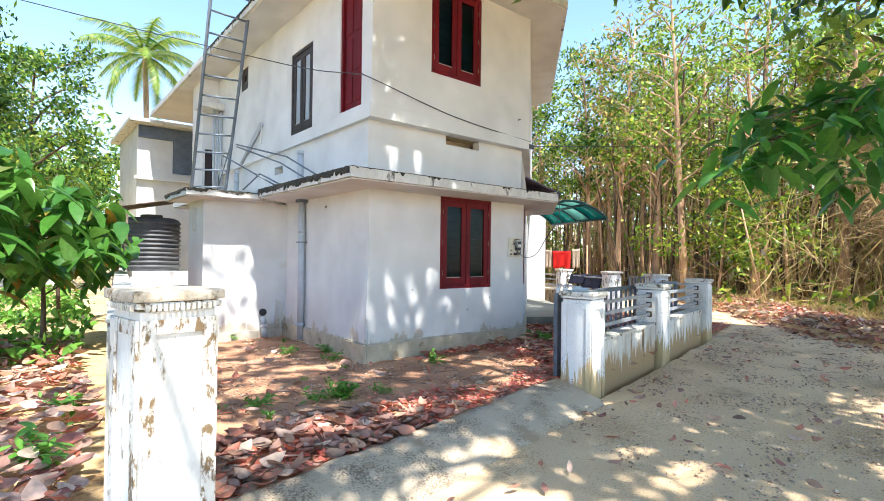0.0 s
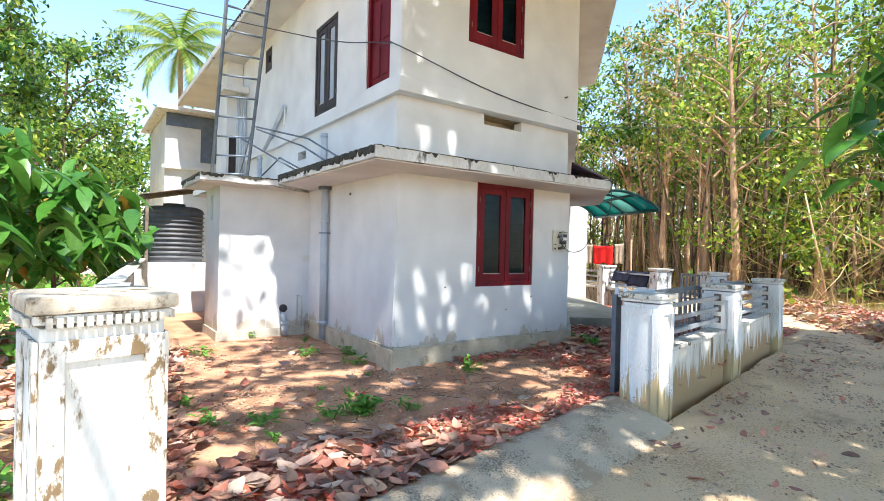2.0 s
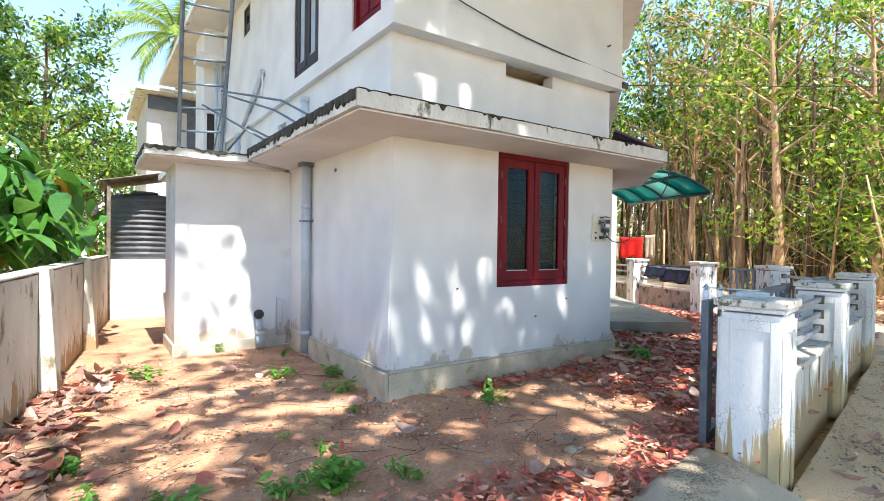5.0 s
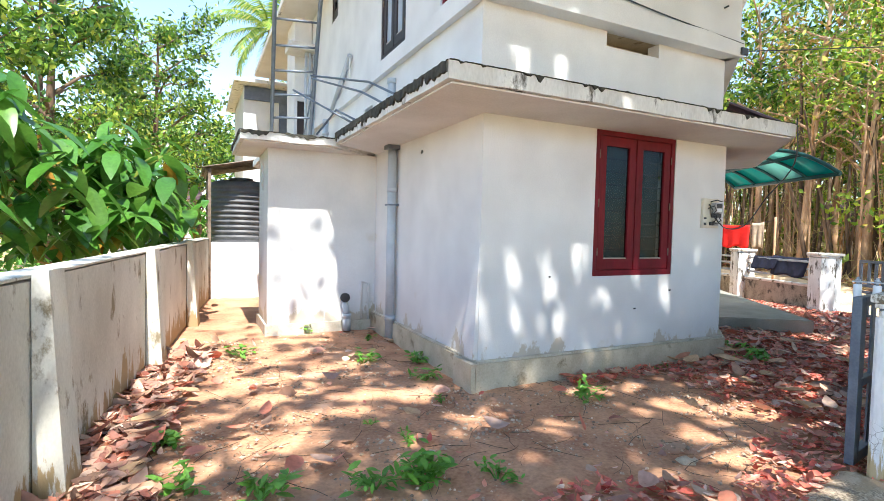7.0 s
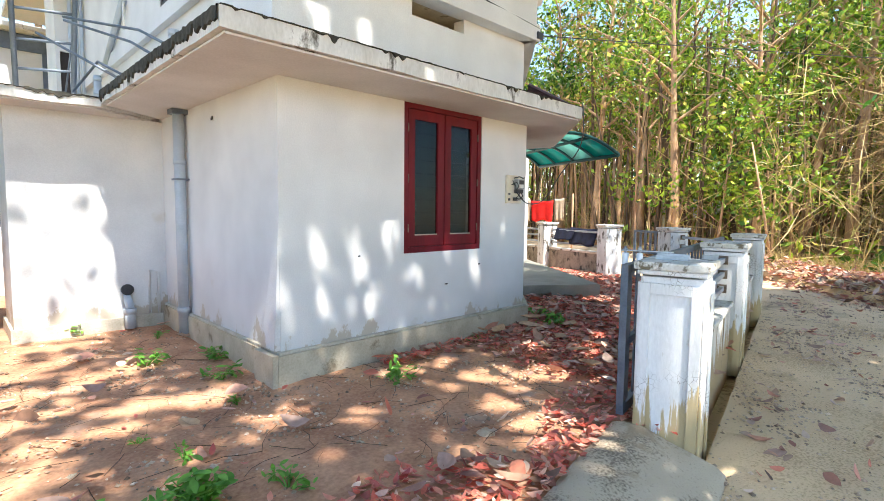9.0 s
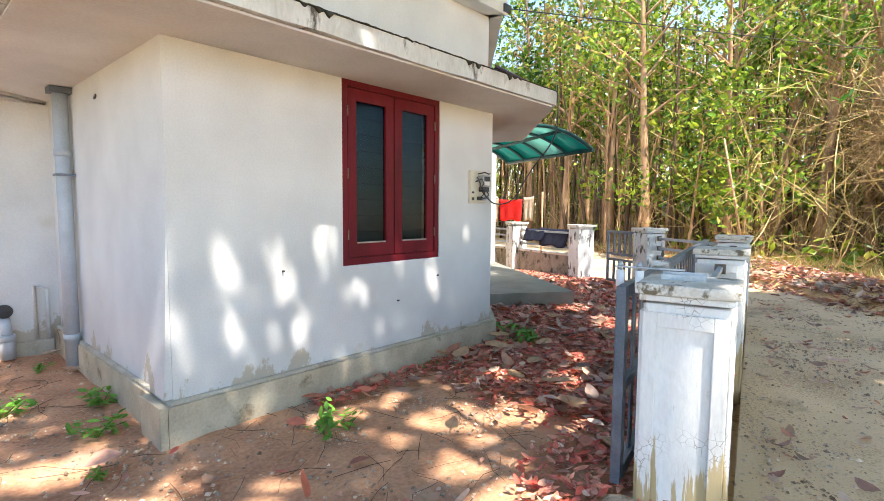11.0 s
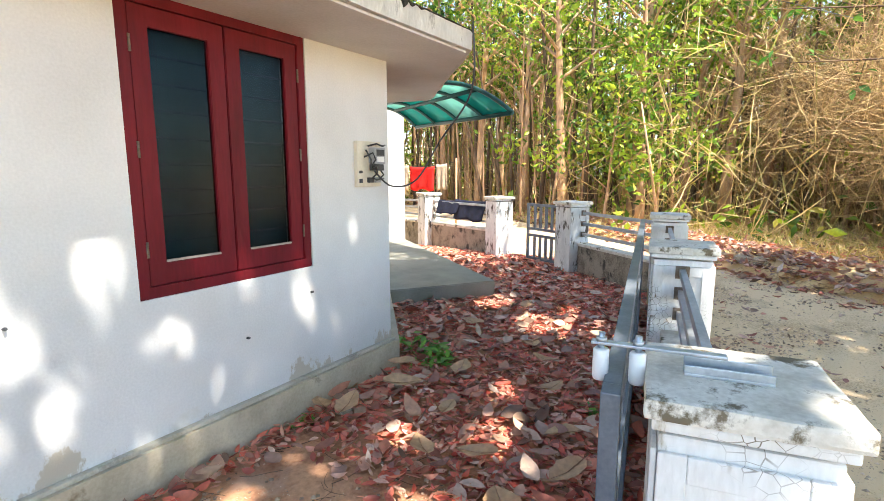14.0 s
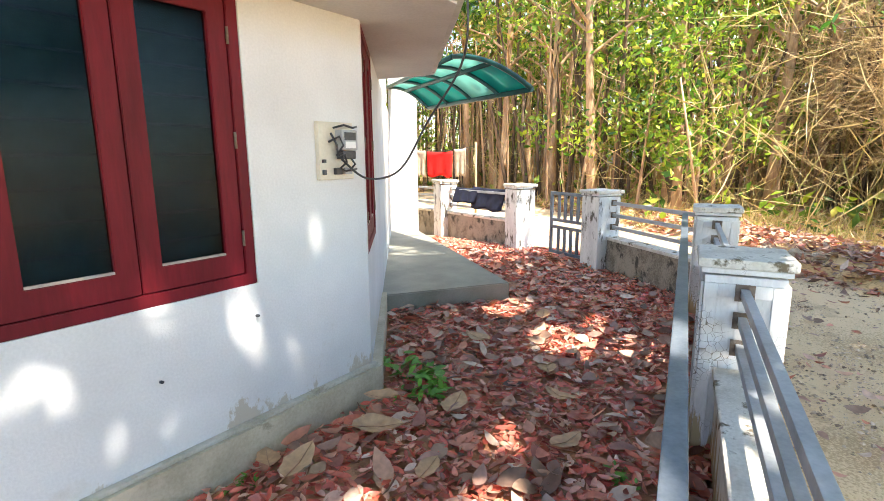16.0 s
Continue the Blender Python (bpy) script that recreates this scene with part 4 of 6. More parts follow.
def cable(points, r, name, label):
    bm = bmesh.new()
    pts = [Vector(p) for p in points]
    fine = []
    for i in range(len(pts) - 1):
        p0, p1, p2, p3 = pts[max(i - 1, 0)], pts[i], pts[i + 1], pts[min(i + 2, len(pts) - 1)]
        for k in range(6):
            t = k / 6
            fine.append(0.5 * ((2 * p1) + (p2 - p0) * t + (2 * p0 - 5 * p1 + 4 * p2 - p3) * t * t + (3 * p1 - p0 - 3 * p2 + p3) * t ** 3))
    fine.append(pts[-1])
    tube(bm, fine, r, 6)
    return tagged(part(name, bm, BLACK_PLASTIC), label, "cable")


cable([(-14, 9.5, 8.2), (-6, 6.2, 6.3), (-0.9, 2.2, 4.75), (-0.13, 0.3, 4.15), (-0.1, -0.14, 3.98), (1.5, -0.125, 3.72), (3.31, -0.13, 3.6)], 0.008, "service_cable", "black service cable strung along the upper wall")
cable([(3.34, -0.14, 3.52), (6, -1.2, 3.75), (12, -3.6, 4.3)], 0.006, "service_cable", "grey overhead cable from the house corner to the lane")
cable([(3.36, -0.72, 2.66), (3.42, -0.68, 2.2), (3.5, -0.35, 1.85), (3.42, -0.18, 1.55), (3.2, -0.1, 1.5), (3.0, -0.09, 1.62)], 0.007, "meter_cable", "thin black cable drooping from the sunshade to the meter")
part("isolator", boxes((3.25, 3.36, -0.16, -0.136, 3.47, 3.55), bevel=0.005), BLACK_PLASTIC, house)


def peg(x, y, z, dx, dy, size=0.012):
    bm = bmesh.new()
    tube(bm, [(x, y, z), (x + dx, y + dy, z + 0.004)], size, 8)
    part("wall_peg", bm, BLACK_PLASTIC, house)


for x, z in ((0.77, 0.98), (2.42, 0.8), (1.9, 0.62)):
    peg(x, 0.0, z, 0.0, -0.02, 0.008)
peg(0.0, 1.35, 2.28, -0.012, 0.0, 0.022)
peg(3.0, -0.1, 3.95, 0.0, -0.05, 0.01)


# ---- plants ----
BARK = material("pale_bark", (0.26, 0.14, 0.075), (0.68, 0.45, 0.27), 3, 0.9, 0.7, 30, stain=(0.62, 0.54, 0.44), stain_scale=2.2, stain_at=0.62, stretch=(1, 1, 0.25))
DARK_BARK = material("dark_bark", (0.06, 0.038, 0.025), (0.2, 0.13, 0.08), 4, 0.92, 0.8, 30, stretch=(1, 1, 0.25))
RUBBER = leafy("rubber_leaf", [(0.02, 0.065, 0.008), (0.16, 0.33, 0.025), (0.52, 0.66, 0.06), (0.05, 0.14, 0.015), (0.32, 0.46, 0.04), (0.035, 0.1, 0.012), (0.66, 0.58, 0.11)], rough=0.35, through=0.33)
DRYISH = leafy("yellowing_leaf", [(0.58, 0.38, 0.12), (0.2, 0.14, 0.05), (0.42, 0.42, 0.08), (0.6, 0.3, 0.1), (0.12, 0.2, 0.03)], through=0.3)
JACK = leafy("jack_leaf", [(0.01, 0.04, 0.006), (0.045, 0.13, 0.015), (0.28, 0.43, 0.05), (0.03, 0.1, 0.012), (0.12, 0.26, 0.03), (0.5, 0.52, 0.08)], rough=0.28, through=0.36)
COCOA = leafy("broad_leaf", [(0.03, 0.12, 0.015), (0.08, 0.22, 0.03), (0.15, 0.31, 0.05), (0.05, 0.16, 0.02), (0.1, 0.26, 0.04), (0.06, 0.19, 0.025), (0.13, 0.29, 0.045), (0.05, 0.15, 0.02), (0.09, 0.24, 0.035), (0.4, 0.2, 0.03)], rough=0.3, through=0.35)
BROAD = leafy("dark_broad_leaf", [(0.02, 0.1, 0.014), (0.06, 0.2, 0.03), (0.13, 0.33, 0.05), (0.035, 0.13, 0.02)], rough=0.3, through=0.3)
WEED = leafy("weed_leaf", [(0.09, 0.26, 0.03), (0.2, 0.42, 0.06), (0.13, 0.33, 0.04)], rough=0.45, through=0.3)
LITTER = leafy("fallen_leaf", [(0.55, 0.09, 0.06), (0.8, 0.19, 0.12), (0.38, 0.06, 0.045), (0.8, 0.32, 0.2), (0.7, 0.42, 0.31), (0.3, 0.07, 0.05), (0.76, 0.2, 0.135), (0.62, 0.28, 0.19), (0.82, 0.6, 0.46)], rough=0.38, through=0.1)
TAN_LEAF = leafy("dry_tan_leaf", [(0.42, 0.24, 0.13), (0.58, 0.38, 0.21), (0.5, 0.3, 0.17), (0.36, 0.19, 0.11)], rough=0.65, through=0.15)
GREY_LEAF = leafy("weathered_leaf", [(0.14, 0.075, 0.055), (0.52, 0.33, 0.22), (0.6, 0.17, 0.1), (0.68, 0.52, 0.4), (0.3, 0.1, 0.07), (0.42, 0.28, 0.22)], rough=0.65, through=0.1)
STRAW = leafy("straw", [(0.72, 0.53, 0.22), (0.8, 0.64, 0.34), (0.58, 0.42, 0.18), (0.38, 0.4, 0.1)], rough=0.7, through=0.4)
TWIG = material("dry_twig", (0.12, 0.065, 0.03), (0.8, 0.56, 0.27), 5, 0.9, 0.3, 40)
PALM = leafy("palm_leaf", [(0.07, 0.18, 0.03), (0.22, 0.34, 0.05), (0.46, 0.46, 0.12)], rough=0.4, through=0.42)


def leaf_mesh(name, at, size, rng, wide=0.5, flat=0.0, fold=0.18, droop=0.0, mat=None, curl=0.0):
    """Single leaves, each an island of four triangles: a folded, curled blade. at: places; size: lengths; flat 1: lying, 0: any way."""
    n = len(at)
    d = rng.normal(size=(n, 3))
    d[:, 2] = d[:, 2] * (1 - flat) - droop
    d /= np.linalg.norm(d, axis=1)[:, None]
    up = rng.normal(size=(n, 3)) * (1 - flat) + np.array([0, 0, 1.0]) * (0.4 + flat * 2) + rng.normal(size=(n, 3)) * 0.25 * flat
    s = np.cross(d, up)
    s /= np.linalg.norm(s, axis=1)[:, None] + 1e-9
    nn = np.cross(s, d)
    L = np.asarray(size)[:, None]
    w = L * wide * (0.75 + 0.5 * rng.random((n, 1)))
    c = L * curl * (rng.random((n, 1)) * 1.4 - 0.2)
    base = at - d * L * 0.5 + nn * c
    tip = at + d * L * 0.5 + nn * c
    mid = at + d * L * 0.02
    f = w * fold * (0.3 + rng.random((n, 1)) * 1.4)
    left, right = mid + s * w * 0.5 + nn * f, mid - s * w * 0.5 + nn * f
    v = np.stack([base, left, mid, right, tip], 1).reshape(-1, 3)
    k = np.arange(n)[:, None] * 5
    tris = np.concatenate([k + [0, 2, 1], k + [0, 3, 2], k + [1, 2, 4], k + [2, 3, 4]], 0)
    me = bpy.data.meshes.new(name)
    me.vertices.add(len(v))
    me.vertices.foreach_set("co", v.ravel())
    me.loops.add(len(tris) * 3)
    me.loops.foreach_set("vertex_index", tris.ravel().astype(np.int32))
    me.polygons.add(len(tris))
    me.polygons.foreach_set("loop_start", np.arange(0, len(tris) * 3, 3, dtype=np.int32))
    me.update(calc_edges=True)
    if mat:
        me.materials.append(mat)
    return me


def broad_mesh(name, at, size, rng, wide=0.4, droop=1.0, mat=None, flat=0.0):
    """Broad leaves with a rounded outline, a folded midrib and an arching blade."""
    n = len(at)
    droop = np.broadcast_to(droop, (n,))[:, None]
    d = rng.normal(size=(n, 3))
    d[:, 2] = d[:, 2] * 0.35 * (1 - flat) - 0.25 * droop[:, 0] * (1 - flat)
    d /= np.linalg.norm(d, axis=1)[:, None]
    s = np.cross(d, np.array([0, 0, 1.0])) + rng.normal(size=(n, 3)) * (0.25 + 0.2 * flat)
    s -= d * (s * d).sum(1)[:, None]
    s /= np.linalg.norm(s, axis=1)[:, None] + 1e-9
    nn = np.cross(s, d)
    L = np.asarray(size)[:, None]
    cols = []
    for q, w in ((0.0, 0.0), (0.12, 0.5), (0.35, 0.95), (0.6, 1.0), (0.82, 0.6), (1.0, 0.0)):
        c = at + d * L * (q - 0.2) - np.array([0, 0, 1.0]) * L * 0.28 * droop * (q * q if flat == 0 else (q - 0.45) ** 2 * 3)
        if w == 0:
            cols.append([c])
        else:
            f = L * wide * 0.5 * w
            lift = nn * f * 0.28
            cols.append([c + s * f + lift, c, c - s * f + lift])
    flatv = [v for col in cols for v in col]
    k = len(flatv)
    verts = np.stack(flatv, 1).reshape(-1, 3)
    faces, i = [], 0
    idx = []
    for col in cols:
        idx.append(list(range(i, i + len(col))))
        i += len(col)
    for a, b in zip(idx, idx[1:]):
        if len(a) == 1:
            faces += [(a[0], b[0], b[1]), (a[0], b[1], b[2])]
        elif len(b) == 1:
            faces += [(a[0], b[0], a[1]), (a[1], b[0], a[2])]
        else:
            faces += [(a[0], b[0], b[1]), (a[0], b[1], a[1]), (a[1], b[1], b[2]), (a[1], b[2], a[2])]
    tris = (np.arange(n)[:, None, None] * k + np.array(faces)[None]).reshape(-1, 3)
    me = bpy.data.meshes.new(name)
    me.vertices.add(len(verts))
    me.vertices.foreach_set("co", verts.ravel())
    me.loops.add(len(tris) * 3)
    me.loops.foreach_set("vertex_index", tris.ravel().astype(np.int32))
    me.polygons.add(len(tris))
    me.polygons.foreach_set("loop_start", np.arange(0, len(tris) * 3, 3, dtype=np.int32))
    me.update(calc_edges=True)
    if mat:
        me.materials.append(mat)
    return me


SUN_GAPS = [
    # centre and half-widths, on the ground along the sun's rays, of holes cut in the unseen crowns to place patches of
    # sun
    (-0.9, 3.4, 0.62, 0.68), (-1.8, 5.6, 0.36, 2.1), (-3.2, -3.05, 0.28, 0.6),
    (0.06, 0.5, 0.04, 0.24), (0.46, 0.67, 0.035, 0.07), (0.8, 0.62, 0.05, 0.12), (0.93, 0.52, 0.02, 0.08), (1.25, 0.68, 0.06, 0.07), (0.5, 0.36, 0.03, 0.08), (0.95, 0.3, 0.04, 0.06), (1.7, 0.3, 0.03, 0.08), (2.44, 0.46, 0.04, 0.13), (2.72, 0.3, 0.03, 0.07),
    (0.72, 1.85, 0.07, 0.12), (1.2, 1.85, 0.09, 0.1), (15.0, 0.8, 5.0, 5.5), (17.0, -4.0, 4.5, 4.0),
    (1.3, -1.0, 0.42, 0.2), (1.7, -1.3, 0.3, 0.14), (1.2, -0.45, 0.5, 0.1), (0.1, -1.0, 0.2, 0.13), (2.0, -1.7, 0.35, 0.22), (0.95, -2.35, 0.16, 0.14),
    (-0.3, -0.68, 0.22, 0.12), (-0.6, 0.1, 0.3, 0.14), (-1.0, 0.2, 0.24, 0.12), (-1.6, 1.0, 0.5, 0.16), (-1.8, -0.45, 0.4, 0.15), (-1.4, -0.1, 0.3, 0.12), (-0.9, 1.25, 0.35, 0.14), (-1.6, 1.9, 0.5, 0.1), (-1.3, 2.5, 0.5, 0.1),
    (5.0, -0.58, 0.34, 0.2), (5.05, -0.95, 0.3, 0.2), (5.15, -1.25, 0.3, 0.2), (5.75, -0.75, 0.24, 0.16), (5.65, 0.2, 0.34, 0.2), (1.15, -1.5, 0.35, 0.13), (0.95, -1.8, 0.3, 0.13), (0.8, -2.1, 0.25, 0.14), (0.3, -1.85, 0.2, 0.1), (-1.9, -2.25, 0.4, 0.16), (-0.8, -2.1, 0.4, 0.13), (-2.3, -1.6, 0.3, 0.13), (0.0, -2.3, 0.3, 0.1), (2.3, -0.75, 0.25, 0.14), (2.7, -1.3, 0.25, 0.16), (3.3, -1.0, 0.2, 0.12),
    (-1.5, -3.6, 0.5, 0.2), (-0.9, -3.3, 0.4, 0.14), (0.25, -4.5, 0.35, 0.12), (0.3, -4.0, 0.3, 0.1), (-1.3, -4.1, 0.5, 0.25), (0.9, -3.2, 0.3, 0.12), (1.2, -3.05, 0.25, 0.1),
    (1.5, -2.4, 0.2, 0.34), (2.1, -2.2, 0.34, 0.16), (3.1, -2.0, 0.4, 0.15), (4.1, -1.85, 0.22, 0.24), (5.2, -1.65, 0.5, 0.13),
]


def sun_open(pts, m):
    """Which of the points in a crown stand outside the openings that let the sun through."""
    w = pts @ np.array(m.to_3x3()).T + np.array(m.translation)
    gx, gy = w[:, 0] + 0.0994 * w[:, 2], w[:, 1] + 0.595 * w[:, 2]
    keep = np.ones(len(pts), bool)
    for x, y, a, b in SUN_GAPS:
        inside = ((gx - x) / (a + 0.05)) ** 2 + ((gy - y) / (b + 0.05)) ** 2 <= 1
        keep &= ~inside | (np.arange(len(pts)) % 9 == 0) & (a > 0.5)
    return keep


def tree(name, label, seed, height, r0, limbs, low, reach, leaves, leaf, leaf_mat, bark, m, spread=0.55, group="", wide=0.45, droop=0.3, rise=0.5, lean=0.03, cat="tree", full=False, gaps=False):
    """A tapered, bent trunk with limbs and twigs, and a crown of single leaves gathered about the twigs."""
    rng = np.random.default_rng(seed)
    t = thing(name, label, cat, m, group)
    bm = bmesh.new()
    bend = rng.normal(size=2) * lean * height
    spine = [Vector((bend[0] * q * q + 0.06 * height * 0.1 * math.sin(5 * q + seed), bend[1] * q * q, height * q)) for q in np.linspace(0, 1, 9)]
    spine[0].z = -0.2
    tube(bm, spine, [r0 * (1.25 if i == 0 else 1 - 0.1 * i) for i in range(9)], 8)
    tips = []
    for k in range(limbs):
        q = low + (1 - low) * (k + rng.random() * 0.7) / limbs
        i = min(int(q * 8), 7)
        p = spine[i].lerp(spine[i + 1], q * 8 - i)
        a = k * 2.4 + rng.random()
        ln = reach * (1.15 - 0.6 * (q - low) / (1 - low + 1e-6)) * (0.7 + 0.5 * rng.random())
        e = p + Vector((math.cos(a) * ln, math.sin(a) * ln, ln * rise * (0.6 + 0.8 * rng.random())))
        mid = p.lerp(e, 0.5) + Vector((0, 0, 0.1 * ln))
        tube(bm, [p, mid, e], [r0 * 0.42 * (1.1 - 0.5 * q), r0 * 0.28 * (1.1 - 0.5 * q), r0 * 0.08], 5, cap=False)
        tips += [tuple(mid.lerp(e, s)) for s in (0.2, 0.6, 1.0)]
        for j in range(3):
            b = a + rng.normal() * 0.9
            tw = mid.lerp(e, rng.random() * 0.8)
            z = tw + Vector((math.cos(b), math.sin(b), 0.25 + 0.4 * rng.random())) * ln * 0.45
            tube(bm, [tw, z], [r0 * 0.12, r0 * 0.04], 4, cap=False)
            tips += [tuple(tw.lerp(z, 0.6)), tuple(z)]
    part("trunk", bm, bark, t)
    tips = np.array(tips)
    thick = np.ones(len(tips)) if gaps or full else rng.exponential(size=len(tips)) ** 1.4 + 0.08
    c = tips[rng.choice(len(tips), leaves, p=thick / thick.sum())] + rng.normal(size=(leaves, 3)) * spread * np.array([1, 1, 0.75])
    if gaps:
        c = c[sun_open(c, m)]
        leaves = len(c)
    if full:
        new("crown", broad_mesh("crown", c, leaf * (0.6 + 0.7 * rng.random(leaves)), rng, wide, droop, leaf_mat)).parent = t
        return t
    me = leaf_mesh("crown", c, leaf * (0.6 + 0.8 * rng.random(leaves)), rng, wide, 0.0, 0.2, droop, leaf_mat, 0.1)
    new("crown", me).parent = t
    return t


# the rubber plantation beyond the lane
def in_lane(x, y):
    return x < 11.5 + max(0, y - 6) * 0.25 or (y < 14 and x < 13.2 + 0.75 * (y - 0.2) and y > -1.0 and x < 22 and y > (x - 13.0) * 0.9 - 0.5) or (x < 12.5 and y < -1)


kinds = []
for k, (h, leaves, lm, lab) in enumerate(((11.5, 1700, RUBBER, "slender pale-barked rubber tree in thin leaf"), (13.0, 1600, RUBBER, "tall slender rubber tree in thin leaf"), (10.0, 1700, RUBBER, "slender rubber tree with yellow-green leaves"), (12.0, 1000, DRYISH, "slender rubber tree with yellowing leaves"), (5.0, 1000, RUBBER, "young green tree under the rubber trees"))):
    kinds.append(tree("rubber_tree", lab, 40 + k, h, 0.15 if h > 6 else 0.05, 20 if h > 6 else 12, 0.36 if h > 6 else 0.2, 1.9 if h > 6 else 1.2, leaves, 0.21, lm, BARK, pose(0, 0, -50), 0.36, "rubber trees of the plantation", rise=0.55))
rng = np.random.default_rng(5)
spots = []
tries = 0
while len(spots) < 165 and tries < 20000:
    tries += 1
    a, r = radians(rng.uniform(-16, 66)), 14.5 + 36 * rng.random() ** 1.3
    x, y = 1.0 + r * math.cos(a), -3 + r * math.sin(a)
    if in_lane(x, y) or (x < 11.5 and y < 16) or any((x - p) ** 2 + (y - q) ** 2 < (1.1 + r * 0.018) ** 2 for p, q in spots):
        continue
    if x < 18 and y < -1.5:
        continue
    spots.append((x, y))
for n, (x, y) in enumerate(spots):
    k = int(rng.choice([0, 1, 2, 3, 4], p=[0.24, 0.2, 0.22, 0.2, 0.14]))
    s = rng.uniform(0.9, 1.25)
    m = pose(x, y, ground_z(x, y) - 0.12, rng.normal() * 2, rng.normal() * 2, rng.uniform(0, 360)) @ Matrix.Diagonal((s, s, s, 1))
    c = copy_thing(kinds[k], m)
    c.matrix_basis = m
for n, k in enumerate(kinds):
    k.matrix_basis = pose(24 + 3 * n, 12 - 2 * n, -0.2)


def stuff(name, label, cat, me):
    return tagged(new(name, me), label, cat, kind="stuff")


# bare poles and saplings between the trees
rng = np.random.default_rng(9)
bm = bmesh.new()
for k in range(420):
    a, r = radians(rng.uniform(-12, 62)), rng.uniform(16, 45)
    x, y = 1 + r * math.cos(a), -3 + r * math.sin(a)
    if in_lane(x, y) or (x < 12 and y < 16) or (x < 18 and y < -1.5):
        continue
    h, lx, ly = rng.uniform(3, 9), rng.normal() * 0.4, rng.normal() * 0.4
    rr = rng.uniform(0.025, 0.07)
    tube(bm, [(x, y, -0.3), (x + lx * 0.4, y + ly * 0.4, h * 0.5), (x + lx, y + ly, h)], [rr, rr * 0.8, rr * 0.4], 5, cap=False)
tagged(part("saplings", bm, BARK), "thin bare saplings and poles among the rubber trees", "saplings", kind="stuff")

# more trunks, their shade put into the colour by a darker bark
bm = bmesh.new()
for k in range(440):
    a, r = radians(rng.uniform(-12, 62)), rng.uniform(17, 48)
    x, y = 1 + r * math.cos(a), -3 + r * math.sin(a)
    if in_lane(x, y) or (x < 12 and y < 16) or (x < 18 and y < -1.5):
        continue
    h, lx, ly = rng.uniform(4, 10), rng.normal() * 0.5, rng.normal() * 0.5
    rr = rng.uniform(0.04, 0.1)
    tube(bm, [(x, y, -0.3), (x + lx * 0.3, y + ly * 0.6, h * 0.5), (x + lx, y + ly, h)], [rr, rr * 0.8, rr * 0.5], 6, cap=False)
tagged(part("saplings", bm, DARK_BARK), "slender trunks coloured dark as if shaded, deeper in the plantation", "saplings", kind="stuff")

# woods behind, thick with leaf
n = 20000
a, r = np.radians(rng.uniform(-25, 125, n)), rng.uniform(46, 64, n)
z = 14.0 * rng.random(n) ** 1.2 * (0.75 + 0.25 * np.sin(a * 23) * np.sin(a * 7))
stuff("far_woods", "far thick green and yellow woods", "woods", leaf_mesh("far_woods", np.stack([1 + r * np.cos(a), -3 + r * np.sin(a), z], 1), rng.uniform(0.4, 0.9, n), rng, 0.55, 0, 0.2, 0.3, JACK))


def scatter(name, label, cat, mat, n, seed, region, size, height, flat, droop=0.0, wide=0.5, curl=0.2, lift=0.0, full=False):
    """Leaves or blades over a region given by a test, with z from the ground upwards."""
    rng = np.random.default_rng(seed)
    (x0, x1, y0, y1), test = region
    pts = []
    while len(pts) < n:
        x, y = rng.uniform(x0, x1), rng.uniform(y0, y1)
        if rng.random() < test(x, y):
            pts.append((x, y, ground_z(x, y) + (lift(x, y) if callable(lift) else lift) + height(x, y) * rng.random()))
    at = np.array(pts)
    s = np.array(size)[0] + (size[1] - size[0]) * rng.random(n)
    if full:
        return stuff(name, label, cat, broad_mesh(name, at, s, rng, wide, -1.6 * rng.random(n) + 0.35, mat, flat=0.75))
    return stuff(name, label, cat, leaf_mesh(name, at, s, rng, wide, flat, 0.25, droop, mat, curl))


def woods_edge(x, y):
    return 0.0 if in_lane(x, y) or (x < 11.8 and y < 16) else 1.0


scatter("undergrowth", "low green undergrowth beneath the rubber trees", "undergrowth", RUBBER, 4200, 3, ((12, 46, -8, 34), lambda x, y: woods_edge(x, y) * (0.15 + 0.85 * (noise.noise((x * 0.25, y * 0.25, 0)) > 0.05))), (0.2, 0.5), lambda x, y: 1.6 * max(0.1, noise.noise((x * 0.3, y * 0.3, 4)) + 0.45), 0.0, wide=0.5)
scatter("straw", "dry yellow grass along the edge of the woods", "grass", STRAW, 26000, 4, ((11, 36, -8, 26), lambda x, y: woods_edge(x, y) * math.exp(-max(0, x - 13) / 7)), (0.2, 0.45), lambda x, y: 0.25, 0.0, droop=-1.2, wide=0.07)
scatter("forest_litter", "brown fallen leaves under the woods", "leaves", GREY_LEAF, 9000, 5, ((10.5, 30, -8, 24), woods_edge), (0.15, 0.35), lambda x, y: 0.12, 0.85)


n = 15000
rng = np.random.default_rng(17)
pts = []
while len(pts) < n:
    x, y = rng.uniform(12, 42), rng.uniform(-9, 30)
    if woods_edge(x, y) and noise.noise((x * 0.35, y * 0.35, 7)) > -0.15:
        pts.append((x, y, rng.uniform(0.2, 7.5) * rng.random() ** 0.7))
stuff("brushwood", "dry tan brushwood among the rubber trees", "brushwood", leaf_mesh("brushwood", np.array(pts), rng.uniform(0.6, 2.2, n), rng, 0.015, 0, 0.3, -0.7, STRAW, 0.06))


